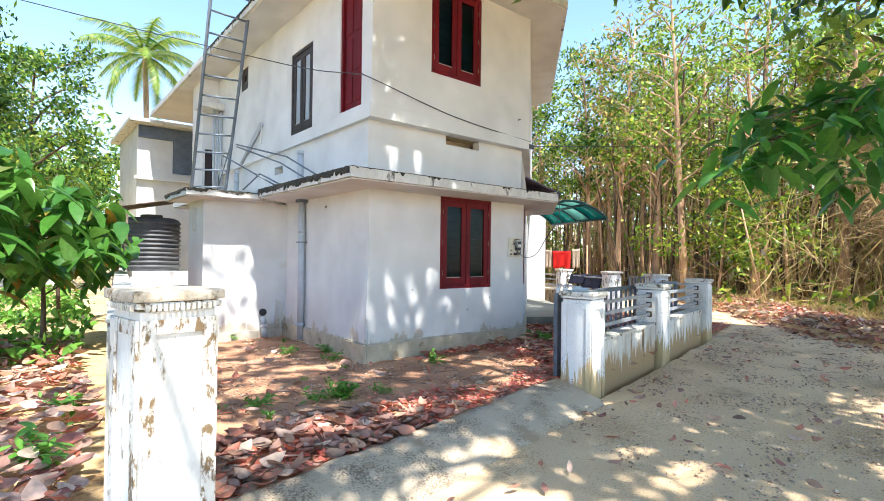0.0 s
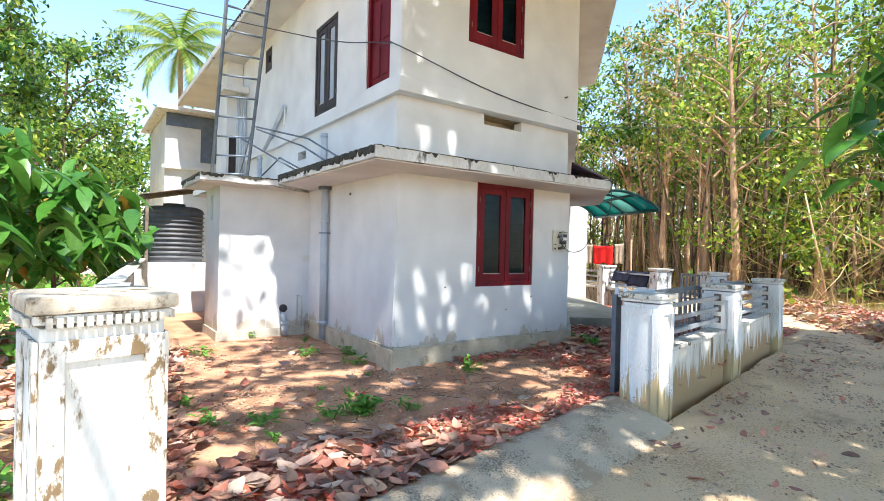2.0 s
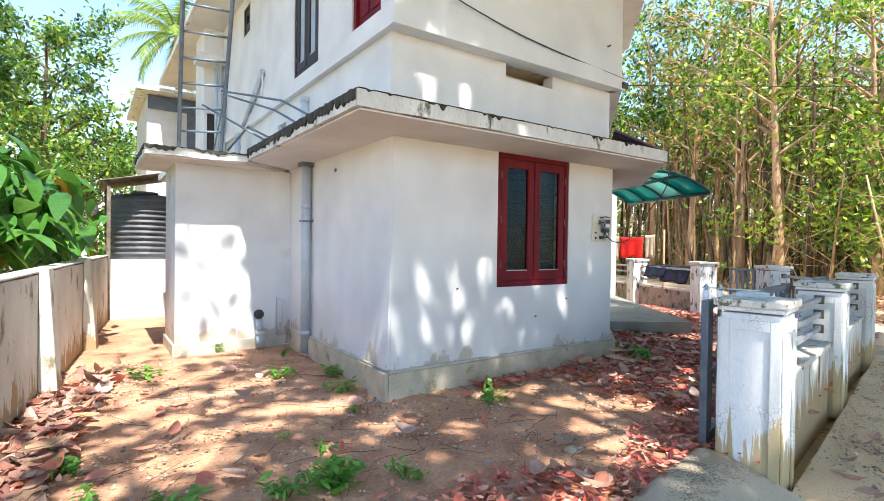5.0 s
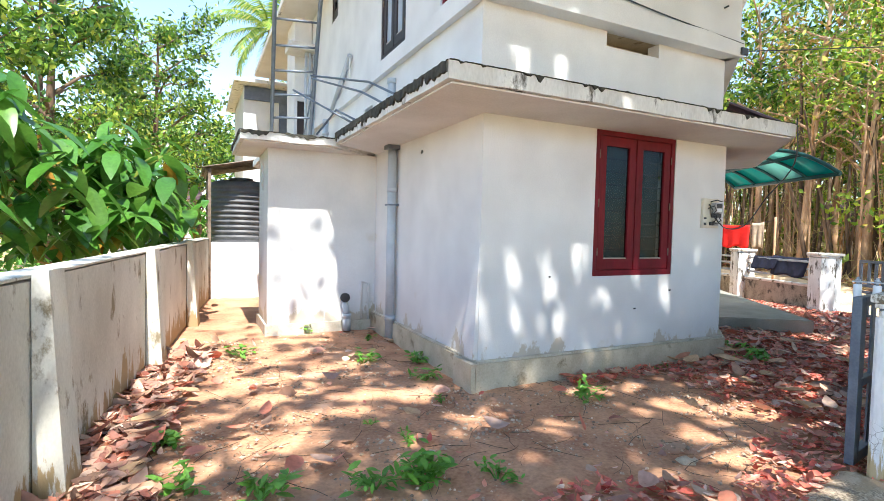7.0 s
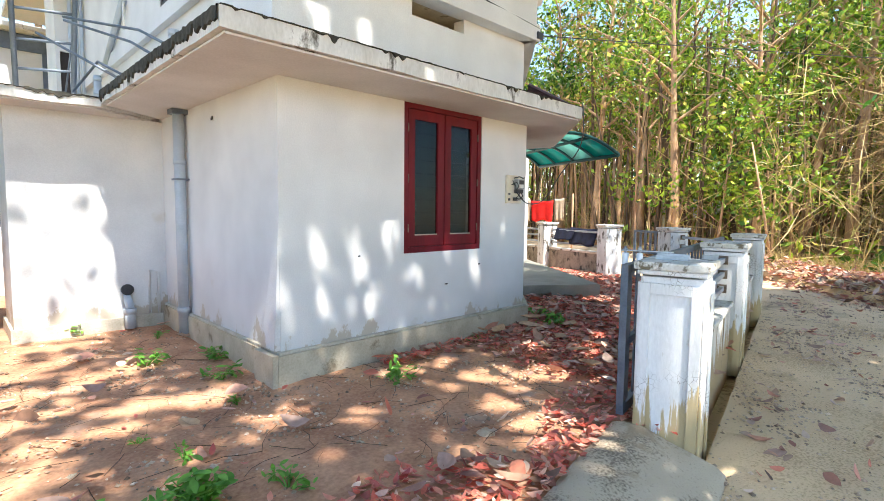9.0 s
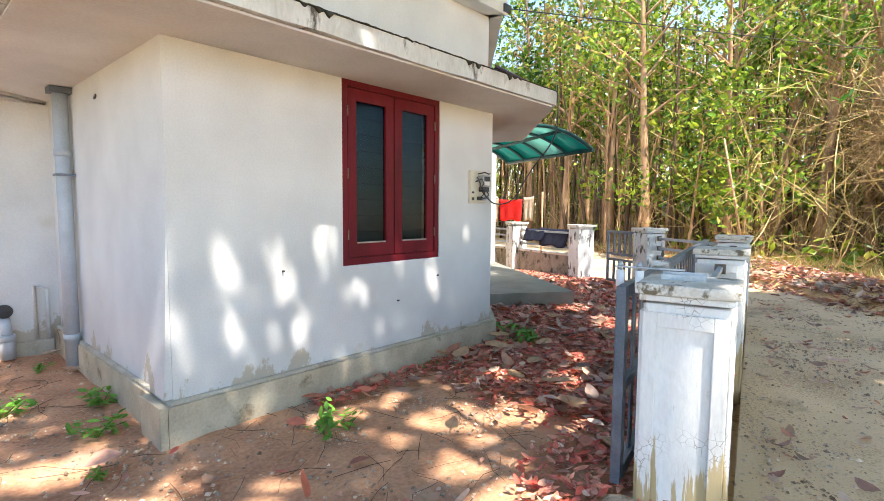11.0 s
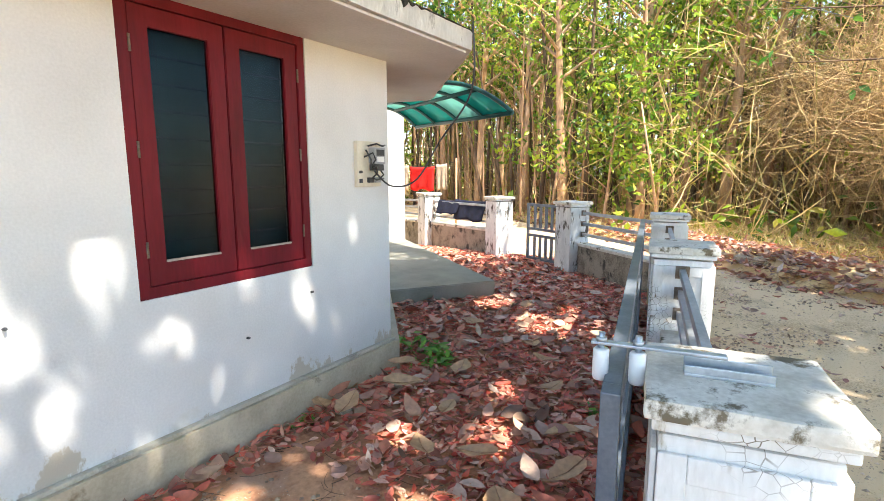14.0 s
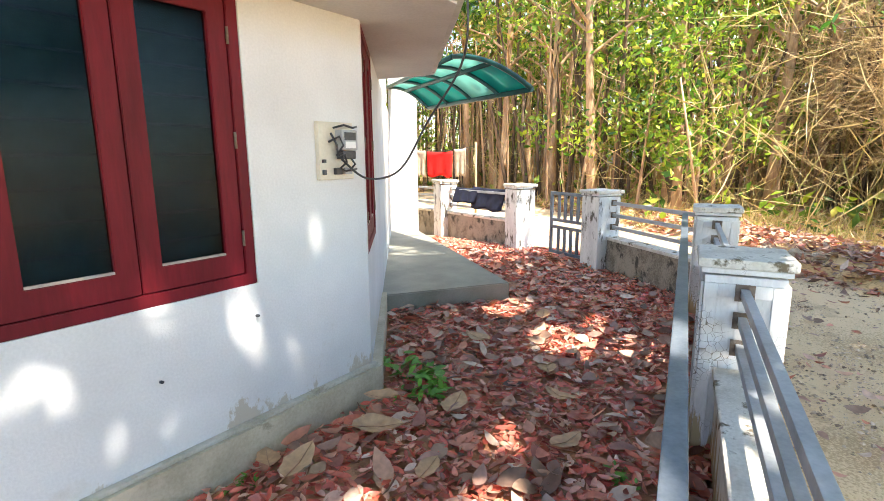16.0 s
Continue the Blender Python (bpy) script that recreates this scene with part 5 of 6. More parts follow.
# bank of earth and leaves along the far side of the lane
def bank():
    path = [Vector(p) for p in ((9.0, -4.6, 0), (10.6, -2.9, 0), (12.2, -1.4, 0), (14.2, 0.4, 0), (17.5, 4.6, 0))]
    bm, rows, pts = bmesh.new(), [], []
    for i in range(len(path) - 1):
        for k in range(12):
            p = path[i].lerp(path[i + 1], k / 12)
            d = (path[i + 1] - path[i]).normalized()
            o = Vector((d.y, -d.x, 0))
            row = []
            for w, h in ((-0.7, -0.08), (-0.4, 0.08), (-0.1, 0.2), (0.3, 0.26), (0.8, 0.16), (1.4, -0.1)):
                q = p + o * (w + 0.15 * noise.noise(p * 2 + Vector((w, 0, 0))))
                hh = h * (1 + 0.7 * noise.noise(q * 1.7))
                row.append(bm.verts.new((q.x, q.y, ground_z(q.x, q.y) + hh)))
                pts.append((q.x, q.y, ground_z(q.x, q.y) + hh))
            rows.append(row)
    for a, b in zip(rows, rows[1:]):
        for k in range(5):
            bm.faces.new((a[k], a[k + 1], b[k + 1], b[k])).smooth = True
    tagged(part("earth_bank", bm, FOREST_SOIL), "low bank of earth and rubble beside the lane", "bank", kind="structure")
    rng = np.random.default_rng(12)
    P = np.array(pts)
    at = P[rng.integers(0, len(P), 3500)] + rng.normal(size=(3500, 3)) * [0.2, 0.2, 0.02]
    at[:, 2] += 0.03
    stuff("bank_leaves", "dark red-brown leaves heaped on the bank", "leaves", leaf_mesh("bank_leaves", at, rng.uniform(0.1, 0.24, 3500), rng, 0.5, 0.75, 0.3, 0, GREY_LEAF, 0.3))


bank()


def stones():
    """Broken stones and lumps of cement lying in the rubble of the bank and at the foot of the plinth."""
    rng = np.random.default_rng(91)
    spots = [(10.6 + 3.2 * q + rng.normal() * 0.3, -2.9 + 3.0 * q + rng.normal() * 0.35, rng.uniform(0.1, 0.26), 0.1) for q in np.linspace(0, 1, 26)]
    spots += [(2.45, -0.22, 0.11, -0.01), (2.75, -0.3, 0.09, -0.01), (3.0, -0.3, 0.12, -0.01), (0.55, -1.75, 0.07, -0.02), (0.9, -1.35, 0.05, -0.02), (-0.15, -1.3, 0.05, -0.02), (-0.9, -1.0, 0.045, -0.02), (-1.5, -0.6, 0.05, -0.02), (1.9, -1.95, 0.07, -0.02)]
    for x, y, size, z in spots:
        bm = bmesh.new()
        bmesh.ops.create_icosphere(bm, subdivisions=2, radius=size)
        k = Vector(rng.normal(size=3)) * 5
        for v in bm.verts:
            v.co *= 0.8 + 0.55 * noise.noise(v.co * (1.3 / size) + k)
            v.co.z *= 0.55
        ob = tagged(part("stone", bm, CONCRETE), "rough broken lump of grey-brown stone on the ground", "stone", "loose stones")
        ob.matrix_basis = pose(x, y, ground_z(x, y) + z + size * 0.15, 0, 0, rng.uniform(0, 360))


stones()


def dry_bush(seed, m, size, label):
    """A thicket of thin arching twigs with a few withered leaves."""
    rng = np.random.default_rng(seed)
    t = thing("dry_bush", label, "bush", m, "dry bushes beside the lane")
    bm, tips = bmesh.new(), []
    for k in range(250):
        a, h, o = rng.uniform(0, 6.28), size * rng.uniform(0.5, 1.15), size * rng.uniform(0.15, 0.6)
        p0 = Vector((rng.normal() * 0.25 * size * 0.4, rng.normal() * 0.25 * size * 0.4, -0.1))
        pts = [p0 + Vector((math.cos(a) * o * q ** 1.6, math.sin(a) * o * q ** 1.6, h * (q - 0.32 * q ** 3))) + Vector(rng.normal(size=3)) * 0.2 for q in (0, 0.3, 0.6, 0.85, 1.0)]
        tube(bm, pts, [0.015, 0.014, 0.011, 0.008, 0.004], 3, cap=False)
        for j in range(6):
            q = pts[rng.integers(1, 5)]
            e = q + Vector(rng.normal(size=3)) * 0.2 * size
            tube(bm, [q, e], [0.008, 0.004], 3, cap=False)
            tips.append(tuple(e))
    tagged(part("twig_thicket", bm, TWIG, t), kind="stuff")
    tips = np.array(tips)
    c = tips[rng.integers(0, len(tips), 320)] + rng.normal(size=(320, 3)) * 0.14
    new("dry_foliage", leaf_mesh("dry_foliage", c, rng.uniform(0.06, 0.16, 320), rng, 0.4, 0, 0.3, 0.2, STRAW, 0.2)).parent = t
    return t


bush = dry_bush(3, pose(16.4, -6.6, -0.1), 6.2, "tall thicket of dry straw-coloured twigs")
for x, y, s, r in ((20.2, -5.2, 1.1, 80), (13.6, -7.0, 0.8, 160), (18.2, -7.0, 1.2, 220), (23.2, -4.4, 1.15, 300), (15.4, -7.4, 1.1, 20), (21, -5.8, 1.35, 120)):
    m = pose(x, y, -0.12, 0, 0, r) @ Matrix.Diagonal((s, s, s, 1))
    copy_thing(bush, m).matrix_basis = m

# trees out of view over the lane behind, added to shade the yard
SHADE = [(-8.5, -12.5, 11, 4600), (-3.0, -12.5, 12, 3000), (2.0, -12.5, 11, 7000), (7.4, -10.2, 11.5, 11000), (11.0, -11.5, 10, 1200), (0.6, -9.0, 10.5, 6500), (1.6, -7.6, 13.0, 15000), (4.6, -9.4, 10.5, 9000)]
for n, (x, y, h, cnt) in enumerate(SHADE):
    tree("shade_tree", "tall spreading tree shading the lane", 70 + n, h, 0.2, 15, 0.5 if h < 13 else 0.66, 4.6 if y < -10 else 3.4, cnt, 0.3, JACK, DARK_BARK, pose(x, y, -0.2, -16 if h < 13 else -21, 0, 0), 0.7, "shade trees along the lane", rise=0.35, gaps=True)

# fuller green trees at the near edge of the plantation, past the house
for n, (x, y, h) in enumerate(((24.4, 16.6, 15), (23.4, 10.8, 14))):
    tree("wild_tree", "tall dark green tree at the edge of the plantation", 140 + n, h, 0.16, 22, 0.3, 2.4, 3200, 0.3, JACK, BARK, pose(x, y, -0.3), 0.45, "dark green trees in the plantation", rise=0.5)

# trees beyond the compound wall
for n, (x, y, h, leaf, cnt) in enumerate(((-8.2, 8.5, 9.5, 0.19, 10000), (-5.9, 13.5, 10.5, 0.19, 10000), (-11.5, 14.0, 12, 0.22, 8000), (-3.9, 19.0, 8.5, 0.2, 7000), (-8.0, 21.0, 13, 0.3, 5000), (-14, 7.0, 11, 0.26, 4500), (-2.2, 26.0, 6.5, 0.26, 5000), (-16, 22, 13, 0.3, 4000), (-5.0, 30.0, 12, 0.32, 4000))):
    tree("jackfruit_tree", "dark green leafy tree beyond the compound wall", 90 + n, h, 0.17, 22, 0.18, 2.5, cnt, leaf, JACK, DARK_BARK, pose(x, y, -0.2), 0.3, "trees beyond the compound wall", rise=0.5)


def broad(name, label, seed, m, h, reach, n, leaf, group="", stems=14, low=0.35, mat=None):
    return tree(name, label, seed, h, 0.045, stems, low, reach, n, leaf, mat or COCOA, DARK_BARK, m, 0.2, group, wide=0.42, droop=1.6, rise=0.3, full=True)


broad("cocoa_tree", "cocoa tree with large drooping leaves by the compound wall", 120, pose(-3.55, 4.3, -0.1), 2.45, 1.0, 460, 0.41)
broad("cocoa_tree", "cocoa tree with glossy drooping leaves", 121, pose(-4.7, 2.6, -0.1), 2.7, 1.05, 460, 0.41)
broad("cocoa_tree", "small cocoa tree with pale new leaves", 122, pose(-3.2, 7.6, -0.1), 2.5, 0.9, 260, 0.3)
broad("cocoa_tree", "cocoa tree in the undergrowth beyond the wall", 123, pose(-5.8, 6.4, -0.1), 3.0, 1.2, 440, 0.41)
scatter("wild_plants", "low green wild plants beyond the compound wall", "plants", WEED, 5200, 14, ((-12, -2.6, 1.5, 16), lambda x, y: 1.0 if x < -2.75 - 0.14 * (5 - y) - 0.1 else 0.0), (0.1, 0.26), lambda x, y: 0.7 * max(0.1, 0.5 + noise.noise((x * 0.6, y * 0.6, 0))), 0.0)
scatter("verge_leaves", "grey and brown dead leaves on the verge", "leaves", GREY_LEAF, 5600, 15, ((-9, -3.2, -5.6, 4.5), lambda x, y: 1.0 if x < -3.62 + 0.14 * (y + 3.2) and y > -3.9 + (x + 3.6) * 0.42 else 0.0), (0.1, 0.26), lambda x, y: 0.1, 0.75, wide=0.5, curl=0.25, full=True)


# coconut palm
def palm(m, h, label):
    rng = np.random.default_rng(31)
    t = thing("coconut_palm", label, "palm tree", m)
    bm = bmesh.new()
    tube(bm, [(0, 0, -0.3), (0.2, 0, h * 0.3), (0.15, 0.1, h * 0.65), (0, 0, h)], [0.24, 0.17, 0.14, 0.13], 10)
    part("trunk", bm, BARK, t)
    for k in range(26):
        a, el, ln = k * 2.399, radians(78 - 4.4 * k), rng.uniform(3.0, 3.8)
        pts, p = [], Vector((0, 0, h))
        for q in range(9):
            pts.append(p.copy())
            e = el - 0.16 * q * (1 + 0.4 * (k < 8))
            p = p + Vector((math.cos(a) * math.cos(e), math.sin(a) * math.cos(e), math.sin(e))) * ln / 8
        fb = bmesh.new()
        tube(fb, pts, [0.035 - 0.0035 * i for i in range(9)], 4, cap=False)
        side = Vector((-math.sin(a), math.cos(a), 0))
        for j in range(34):
            q = 1.0 + 6.9 * j / 34
            i = int(q)
            c = pts[i].lerp(pts[i + 1], q - i)
            d = (pts[i + 1] - pts[i]).normalized()
            wl = 0.75 * math.sin(math.pi * (0.15 + 0.8 * j / 34))
            for s in (-1, 1):
                o = (side * s + d * 0.5 + Vector((0, 0, -0.55 - 0.3 * rng.random()))).normalized() * wl
                vs = [fb.verts.new(c + d * 0.05), fb.verts.new(c - d * 0.05), fb.verts.new(c + o * 0.6 - d * 0.02), fb.verts.new(c + o)]
                fb.faces.new((vs[0], vs[1], vs[2]))
                fb.faces.new((vs[0], vs[2], vs[3]))
        part("frond", fb, PALM, t)


palm(pose(2.0, 31.4, -0.3) @ Matrix.Diagonal((1.25, 1.25, 1.25, 1)), 11.6, "tall coconut palm behind the house")


# ---- things on the ground ----
def leaf_zones(x, y):
    """How thick the fallen leaves lie in the yard: the red drifts, and the grey ones by the gate and the wall."""
    if y > -0.08 and -0.1 < x < 3.35 or (x - 3.28) * V.x + y * V.y < 0.08 and x > 3.2:
        return 0.0, 0.0
    if y > 2.9 and x < 0 or x < -2.9 + 0.12 * y or x < -0.05 and y > 2.9:
        return 0.0, 0.0
    d = Vector((x, y, 0)) - G0
    out = d.x * math.sin(LINE) - d.y * math.cos(LINE)
    if out > (0.05 if x > 1.3 else -0.3):
        return 0.0, 0.0
    n = noise.noise((x * 1.1, y * 1.1, 2))
    thick = min(max((x - 1.7 + 0.55 * n) / 0.7, 0), 1)
    strip = 0.9 if (y > -0.32 - 0.1 * n and x > 0.9) else 0.0
    spill = 0.55 if out > -0.75 + 0.4 * n and x > 0.2 else 0.0
    gate = 0.9 if (out > (-1.25 if x < -1.6 else -0.95) + 0.6 * n and x < 0.3) else 0.0
    side = 0.7 if x < -2.45 + 0.13 * y + 0.3 * n and y < 2.2 else 0.0
    bare = math.exp(-(((x - 1.3) / 0.55) ** 2 + ((y + 0.95) / 0.45) ** 2))
    keep = 1 - 0.9 * bare
    east = x > -0.9
    return max(thick, strip, spill, (0.75 if east else 0.45) * gate, 0.4 * side, 0.004) * keep, max(0.045 * thick, 0.06 * strip, gate * (0.45 + n) * (0.1 if east else 1), side, 0.003) * keep


def leaf_share(x, y):
    return max(leaf_zones(x, y))


scatter("fallen_leaves", "reddish-brown fallen leaves thick on the yard", "leaves", LITTER, 31000, 21, ((-3.2, 9.6, -3.4, 4.2), lambda x, y: leaf_zones(x, y)[0]), (0.045, 0.1), lambda x, y: 0.045, 0.7, wide=0.38, lift=0.012, full=True)
scatter("fallen_leaves", "brown and grey dry leaves on the yard", "leaves", GREY_LEAF, 4200, 22, ((-3.3, 9.0, -3.5, 3.2), lambda x, y: leaf_zones(x, y)[1]), (0.09, 0.2), lambda x, y: 0.06, 0.8, wide=0.5, lift=0.03, full=True)
scatter("lane_leaves", "scattered brown leaves on the lane", "leaves", GREY_LEAF, 560, 23, ((-6, 13, -8, 1), lambda x, y: 0.0 if leaf_share(x, y) > 0.01 or y > -2.83 + 0.181 * (x - 1.5) - 0.12 or x < -3 and y > -3.7 else 0.12 + 0.9 * math.exp(-(-2.83 + 0.181 * (x - 1.5) - 0.12 - y) / 0.5) * (x > 0)), (0.05, 0.17), lambda x, y: 0.03, 0.85, wide=0.4, curl=0.25, lift=lambda x, y: lane_drop(x, y) + 0.02, full=True)
def pebbles(n, seed, region, test, label):
    """Small stones and crumbs of earth pressed into the bare ground, each with a shape of its own."""
    rng = np.random.default_rng(seed)
    pts = []
    while len(pts) < n:
        x, y = rng.uniform(*region[:2]), rng.uniform(*region[2:])
        z = test(x, y)
        if z is not None and rng.random() < 0.25 + 0.75 * (noise.noise((x * 1.6, y * 1.6, 8)) > 0.05):
            pts.append((x, y, ground_z(x, y) + z))
    c = np.array(pts)[:, None, :]
    size = (0.004 + 0.016 * rng.random(n) ** 3)[:, None, None]
    octa = np.array([(1, 0, 0), (0, 1, 0), (-1, 0, 0), (0, -1, 0), (0, 0, 0.7), (0, 0, -0.7)], float)[None]
    v = c + size * octa * rng.uniform(0.6, 1.4, (n, 6, 1))
    faces = np.array([(0, 1, 4), (1, 2, 4), (2, 3, 4), (3, 0, 4), (1, 0, 5), (2, 1, 5), (3, 2, 5), (0, 3, 5)])
    tris = (np.arange(n)[:, None, None] * 6 + faces[None]).reshape(-1, 3)
    me = bpy.data.meshes.new("gravel")
    me.from_pydata(v.reshape(-1, 3).tolist(), [], tris.tolist())
    me.materials.append(PEBBLE)
    stuff("gravel", label, "gravel", me)


PEBBLE = material("pebbles", (0.26, 0.16, 0.1), (0.62, 0.48, 0.35), 9, 0.9, 0.0, 60, each=0.5)
pebbles(9000, 24, (-3.1, 3.2, -3.0, 3.6), lambda x, y: 0.004 if leaf_share(x, y) > 0.001 else None, "small stones and crumbs of earth on the bare yard")
pebbles(14000, 25, (0.0, 9.5, -5.5, 0.0), lambda x, y: lane_drop(x, y) + 0.004 if beyond_fence(x, y) > 0.22 else None, "fine gravel and grit on the lane")


def big_leaf(x, y, turn, size, mat, label, z=None):
    """One large curled dead leaf with a midrib."""
    rng = np.random.default_rng(int(1000 * (x + 9) + 100 * y))
    bm = bmesh.new()
    rows = []
    bend, roll = rng.uniform(0.1, 0.5), rng.uniform(0.15, 0.5)
    for i in range(8):
        q = i / 7
        w = 0.31 * math.sin(math.pi * min(1, 0.08 + 0.92 * q)) ** 0.7 * (1 - 0.25 * q)
        row = []
        for s in (-1, -0.5, 0, 0.5, 1):
            z = 0.01 + roll * abs(s) * w * 0.8 + bend * (q - 0.5) ** 2 + 0.02 * rng.random() * abs(s)
            row.append(bm.verts.new(((q - 0.5) + 0.03 * abs(s), s * w * (1 + 0.08 * rng.normal()), z)))
        rows.append(row)
    for a, b in zip(rows, rows[1:]):
        for k in range(4):
            bm.faces.new((a[k], a[k + 1], b[k + 1], b[k])).smooth = True
    tube(bm, [(-0.68, 0, 0.03 + bend * 0.3), (-0.5, 0, 0.012 + bend * 0.25), (0, 0, 0.012), (0.48, 0, 0.012 + bend * 0.24)], [0.012, 0.011, 0.009, 0.003], 5)
    bmesh.ops.scale(bm, vec=(size,) * 3, verts=bm.verts)
    ob = tagged(part("dead_leaf", bm, mat), label, "leaf", "large dead leaves on the yard")
    ob.matrix_basis = pose(x, y, ground_z(x, y) + 0.045 if z is None else z, rng.uniform(-8, 8), rng.uniform(-8, 8), turn)
    return ob


for x, y, turn, size in ((2.3, -0.18, 60, 0.22), (2.35, -0.38, 20, 0.26), (2.87, -0.43, -40, 0.3), (4.35, -0.2, 80, 0.25), (2.73, -0.91, 10, 0.2), (2.88, -1.65, 130, 0.24), (2.2, -1.07, 50, 0.24), (3.27, -1.42, -20, 0.22), (2.33, -1.35, 100, 0.24), (1.97, -1.68, 40, 0.32), (2.4, -1.83, 160, 0.26), (4.28, -0.86, 30, 0.24), (3.4, -0.62, 15, 0.28), (3.7, -1.2, 75, 0.22), (1.1, -1.35, 30, 0.15), (-0.95, -0.75, 110, 0.16), (-2.55, -0.1, 20, 0.24), (-2.6, -0.75, 70, 0.22), (-2.35, 0.5, 140, 0.2), (5.2, -0.4, 20, 0.24), (3.1, -0.25, 120, 0.22), (0.1, 1.6, 40, 0.18), (1.63, -2.15, 75, 0.2)):
    big_leaf(x, y, turn, size, TAN_LEAF, "large curled tan dead leaf on the ground")


for s, o, turn, size in ((-0.06, -0.08, 30, 0.13), (-0.03, -0.02, 110, 0.09)):
    big_leaf(*fence_at(s, o), turn, size, LITTER, "small reddish dead leaf on the pillar cap", 1.108)


def twigs():
    rng = np.random.default_rng(61)
    bm = bmesh.new()
    for k in range(420):
        x, y = rng.uniform(-2.6, 2.6), rng.uniform(-2.3, 2.2)
        if leaf_share(x, y) <= 0.0:
            continue
        a, n = rng.uniform(0, 6.28), rng.uniform(0.04, 0.2)
        pts = [Vector((x, y, ground_z(x, y) + 0.022))]
        for j in range(3):
            a += rng.normal() * 0.35
            pts.append(pts[-1] + Vector((math.cos(a), math.sin(a), rng.normal() * 0.04)) * n / 1.5)
        tube(bm, pts, rng.uniform(0.0012, 0.0026), 3, cap=False)
    tagged(part("twigs", bm, DARK_BARK), "thin dark twigs scattered on the bare earth", "twigs", kind="stuff")


twigs()


def weed(x, y, size, seed, n=46):
    rng = np.random.default_rng(seed)
    t = thing("weed", "small bright green leafy weed in the earth" if size < 0.3 else "spreading clump of bright green weeds", "weed", pose(x, y, ground_z(x, y)), "weeds in the yard")
    bm, at = bmesh.new(), []
    for k in range(max(4, n // 7)):
        a, o, h = rng.uniform(0, 6.28), size * rng.uniform(0.2, 1.0), size * rng.uniform(0.25, 0.65)
        e = Vector((math.cos(a) * o, math.sin(a) * o, h))
        tube(bm, [(0, 0, -0.02), e * 0.5 + Vector((0, 0, h * 0.2)), e], [0.005, 0.004, 0.002], 4, cap=False)
        for j in range(7):
            at.append(tuple(e * rng.uniform(0.5, 1.05) + Vector(rng.normal(size=3)) * size * 0.13))
    tagged(part("stem", bm, WEED, t), kind="stuff")
    at = np.array(at)
    at[:, 2] = np.maximum(at[:, 2], 0.02)
    new("foliage", broad_mesh("foliage", at, size * rng.uniform(0.28, 0.55, len(at)), rng, 0.38, 0.1, WEED)).parent = t
    return t


for n, (x, y, size, cnt) in enumerate(((-1.86, 2.05, 0.2, 50), (-0.67, 1.27, 0.19, 50), (-0.31, 0.45, 0.17, 50), (-0.15, 1.01, 0.2, 50), (-0.43, -0.16, 0.1, 30), (-1.0, -0.79, 0.1, 30), (-1.14, -0.4, 0.07, 24), (0.8, -0.53, 0.2, 60), (-2.42, -0.89, 0.2, 46), (-1.12, -1.35, 0.2, 130), (-1.38, -1.28, 0.17, 60), (-0.71, -1.49, 0.14, 44), (-2.41, -0.26, 0.2, 46), (-0.92, 3.0, 0.16, 40), (-0.3, 2.3, 0.12, 40), (3.62, -0.05, 0.26, 70), (3.5, -0.34, 0.2, 50), (2.14, -0.14, 0.1, 26), (-1.98, -1.17, 0.2, 50), (-3.4, -0.2, 0.25, 60), (-3.7, -1.6, 0.3, 60), (3.3, -1.7, 0.12, 24), (-2.0, -1.55, 0.12, 30))):
    weed(x, y, size, 300 + n, cnt)


# washing on the fence and the line
def cloth(name, label, p, q, drop, mat, seed, lean=0.0):
    rng = np.random.default_rng(seed)
    p, q = Vector(p), Vector(q)
    o = (q - p).cross(Vector((0, 0, 1))).normalized()
    bm, rows = bmesh.new(), []
    for i in range(13):
        s = i / 12
        row = []
        for j in range(9):
            k = j / 8
            w = 0.025 * k * math.sin(s * 14 + seed) + lean * k
            row.append(bm.verts.new(p.lerp(q, 0.04 * k + s * (1 - 0.08 * k)) + o * w + Vector((0, 0, -drop * k * (1 + 0.06 * math.sin(s * 9)) - 0.02 * math.sin(s * math.pi)))))
        rows.append(row)
    for a, b in zip(rows, rows[1:]):
        for j in range(8):
            bm.faces.new((a[j], a[j + 1], b[j + 1], b[j])).smooth = True
    ob = tagged(part(name, bm, mat), label, "cloth")
    ob.modifiers.new("thick", "SOLIDIFY").thickness = 0.008
    return ob


RED_CLOTH = material("red_cloth", (0.75, 0.012, 0.01), (0.85, 0.02, 0.015), 12, 0.8, 0.2, 90)
BLUE_CLOTH = material("navy_cloth", (0.005, 0.006, 0.014), (0.012, 0.015, 0.04), 12, 0.85, 0.2, 90)
BEIGE_CLOTH = material("beige_cloth", (0.4, 0.3, 0.22), (0.55, 0.44, 0.33), 12, 0.85, 0.2, 90)
cloth("red_cloth", "bright red cloth hung on a washing line", (11.5, 5.8, 1.74), (11.55, 5.02, 1.74), 0.62, RED_CLOTH, 2)
cloth("beige_cloth", "beige towel hung beside a red cloth", (11.45, 6.15, 1.8), (11.5, 5.84, 1.78), 0.66, BEIGE_CLOTH, 4)
cloth("beige_cloth", "beige towel hung on the washing line", (11.56, 4.98, 1.8), (11.6, 4.66, 1.82), 0.66, BEIGE_CLOTH, 5)
cloth("navy_cloth", "dark blue clothes drying over the fence rails", (9.62, 2.42, 0.98), (9.92, 3.37, 1.0), 0.42, BLUE_CLOTH, 7, -0.12)
cloth("navy_cloth", "black clothes drying over the fence rails", (9.86, 3.2, 0.98), (10.06, 3.9, 0.96), 0.3, BLUE_CLOTH, 9, -0.12)
pole = bmesh.new()
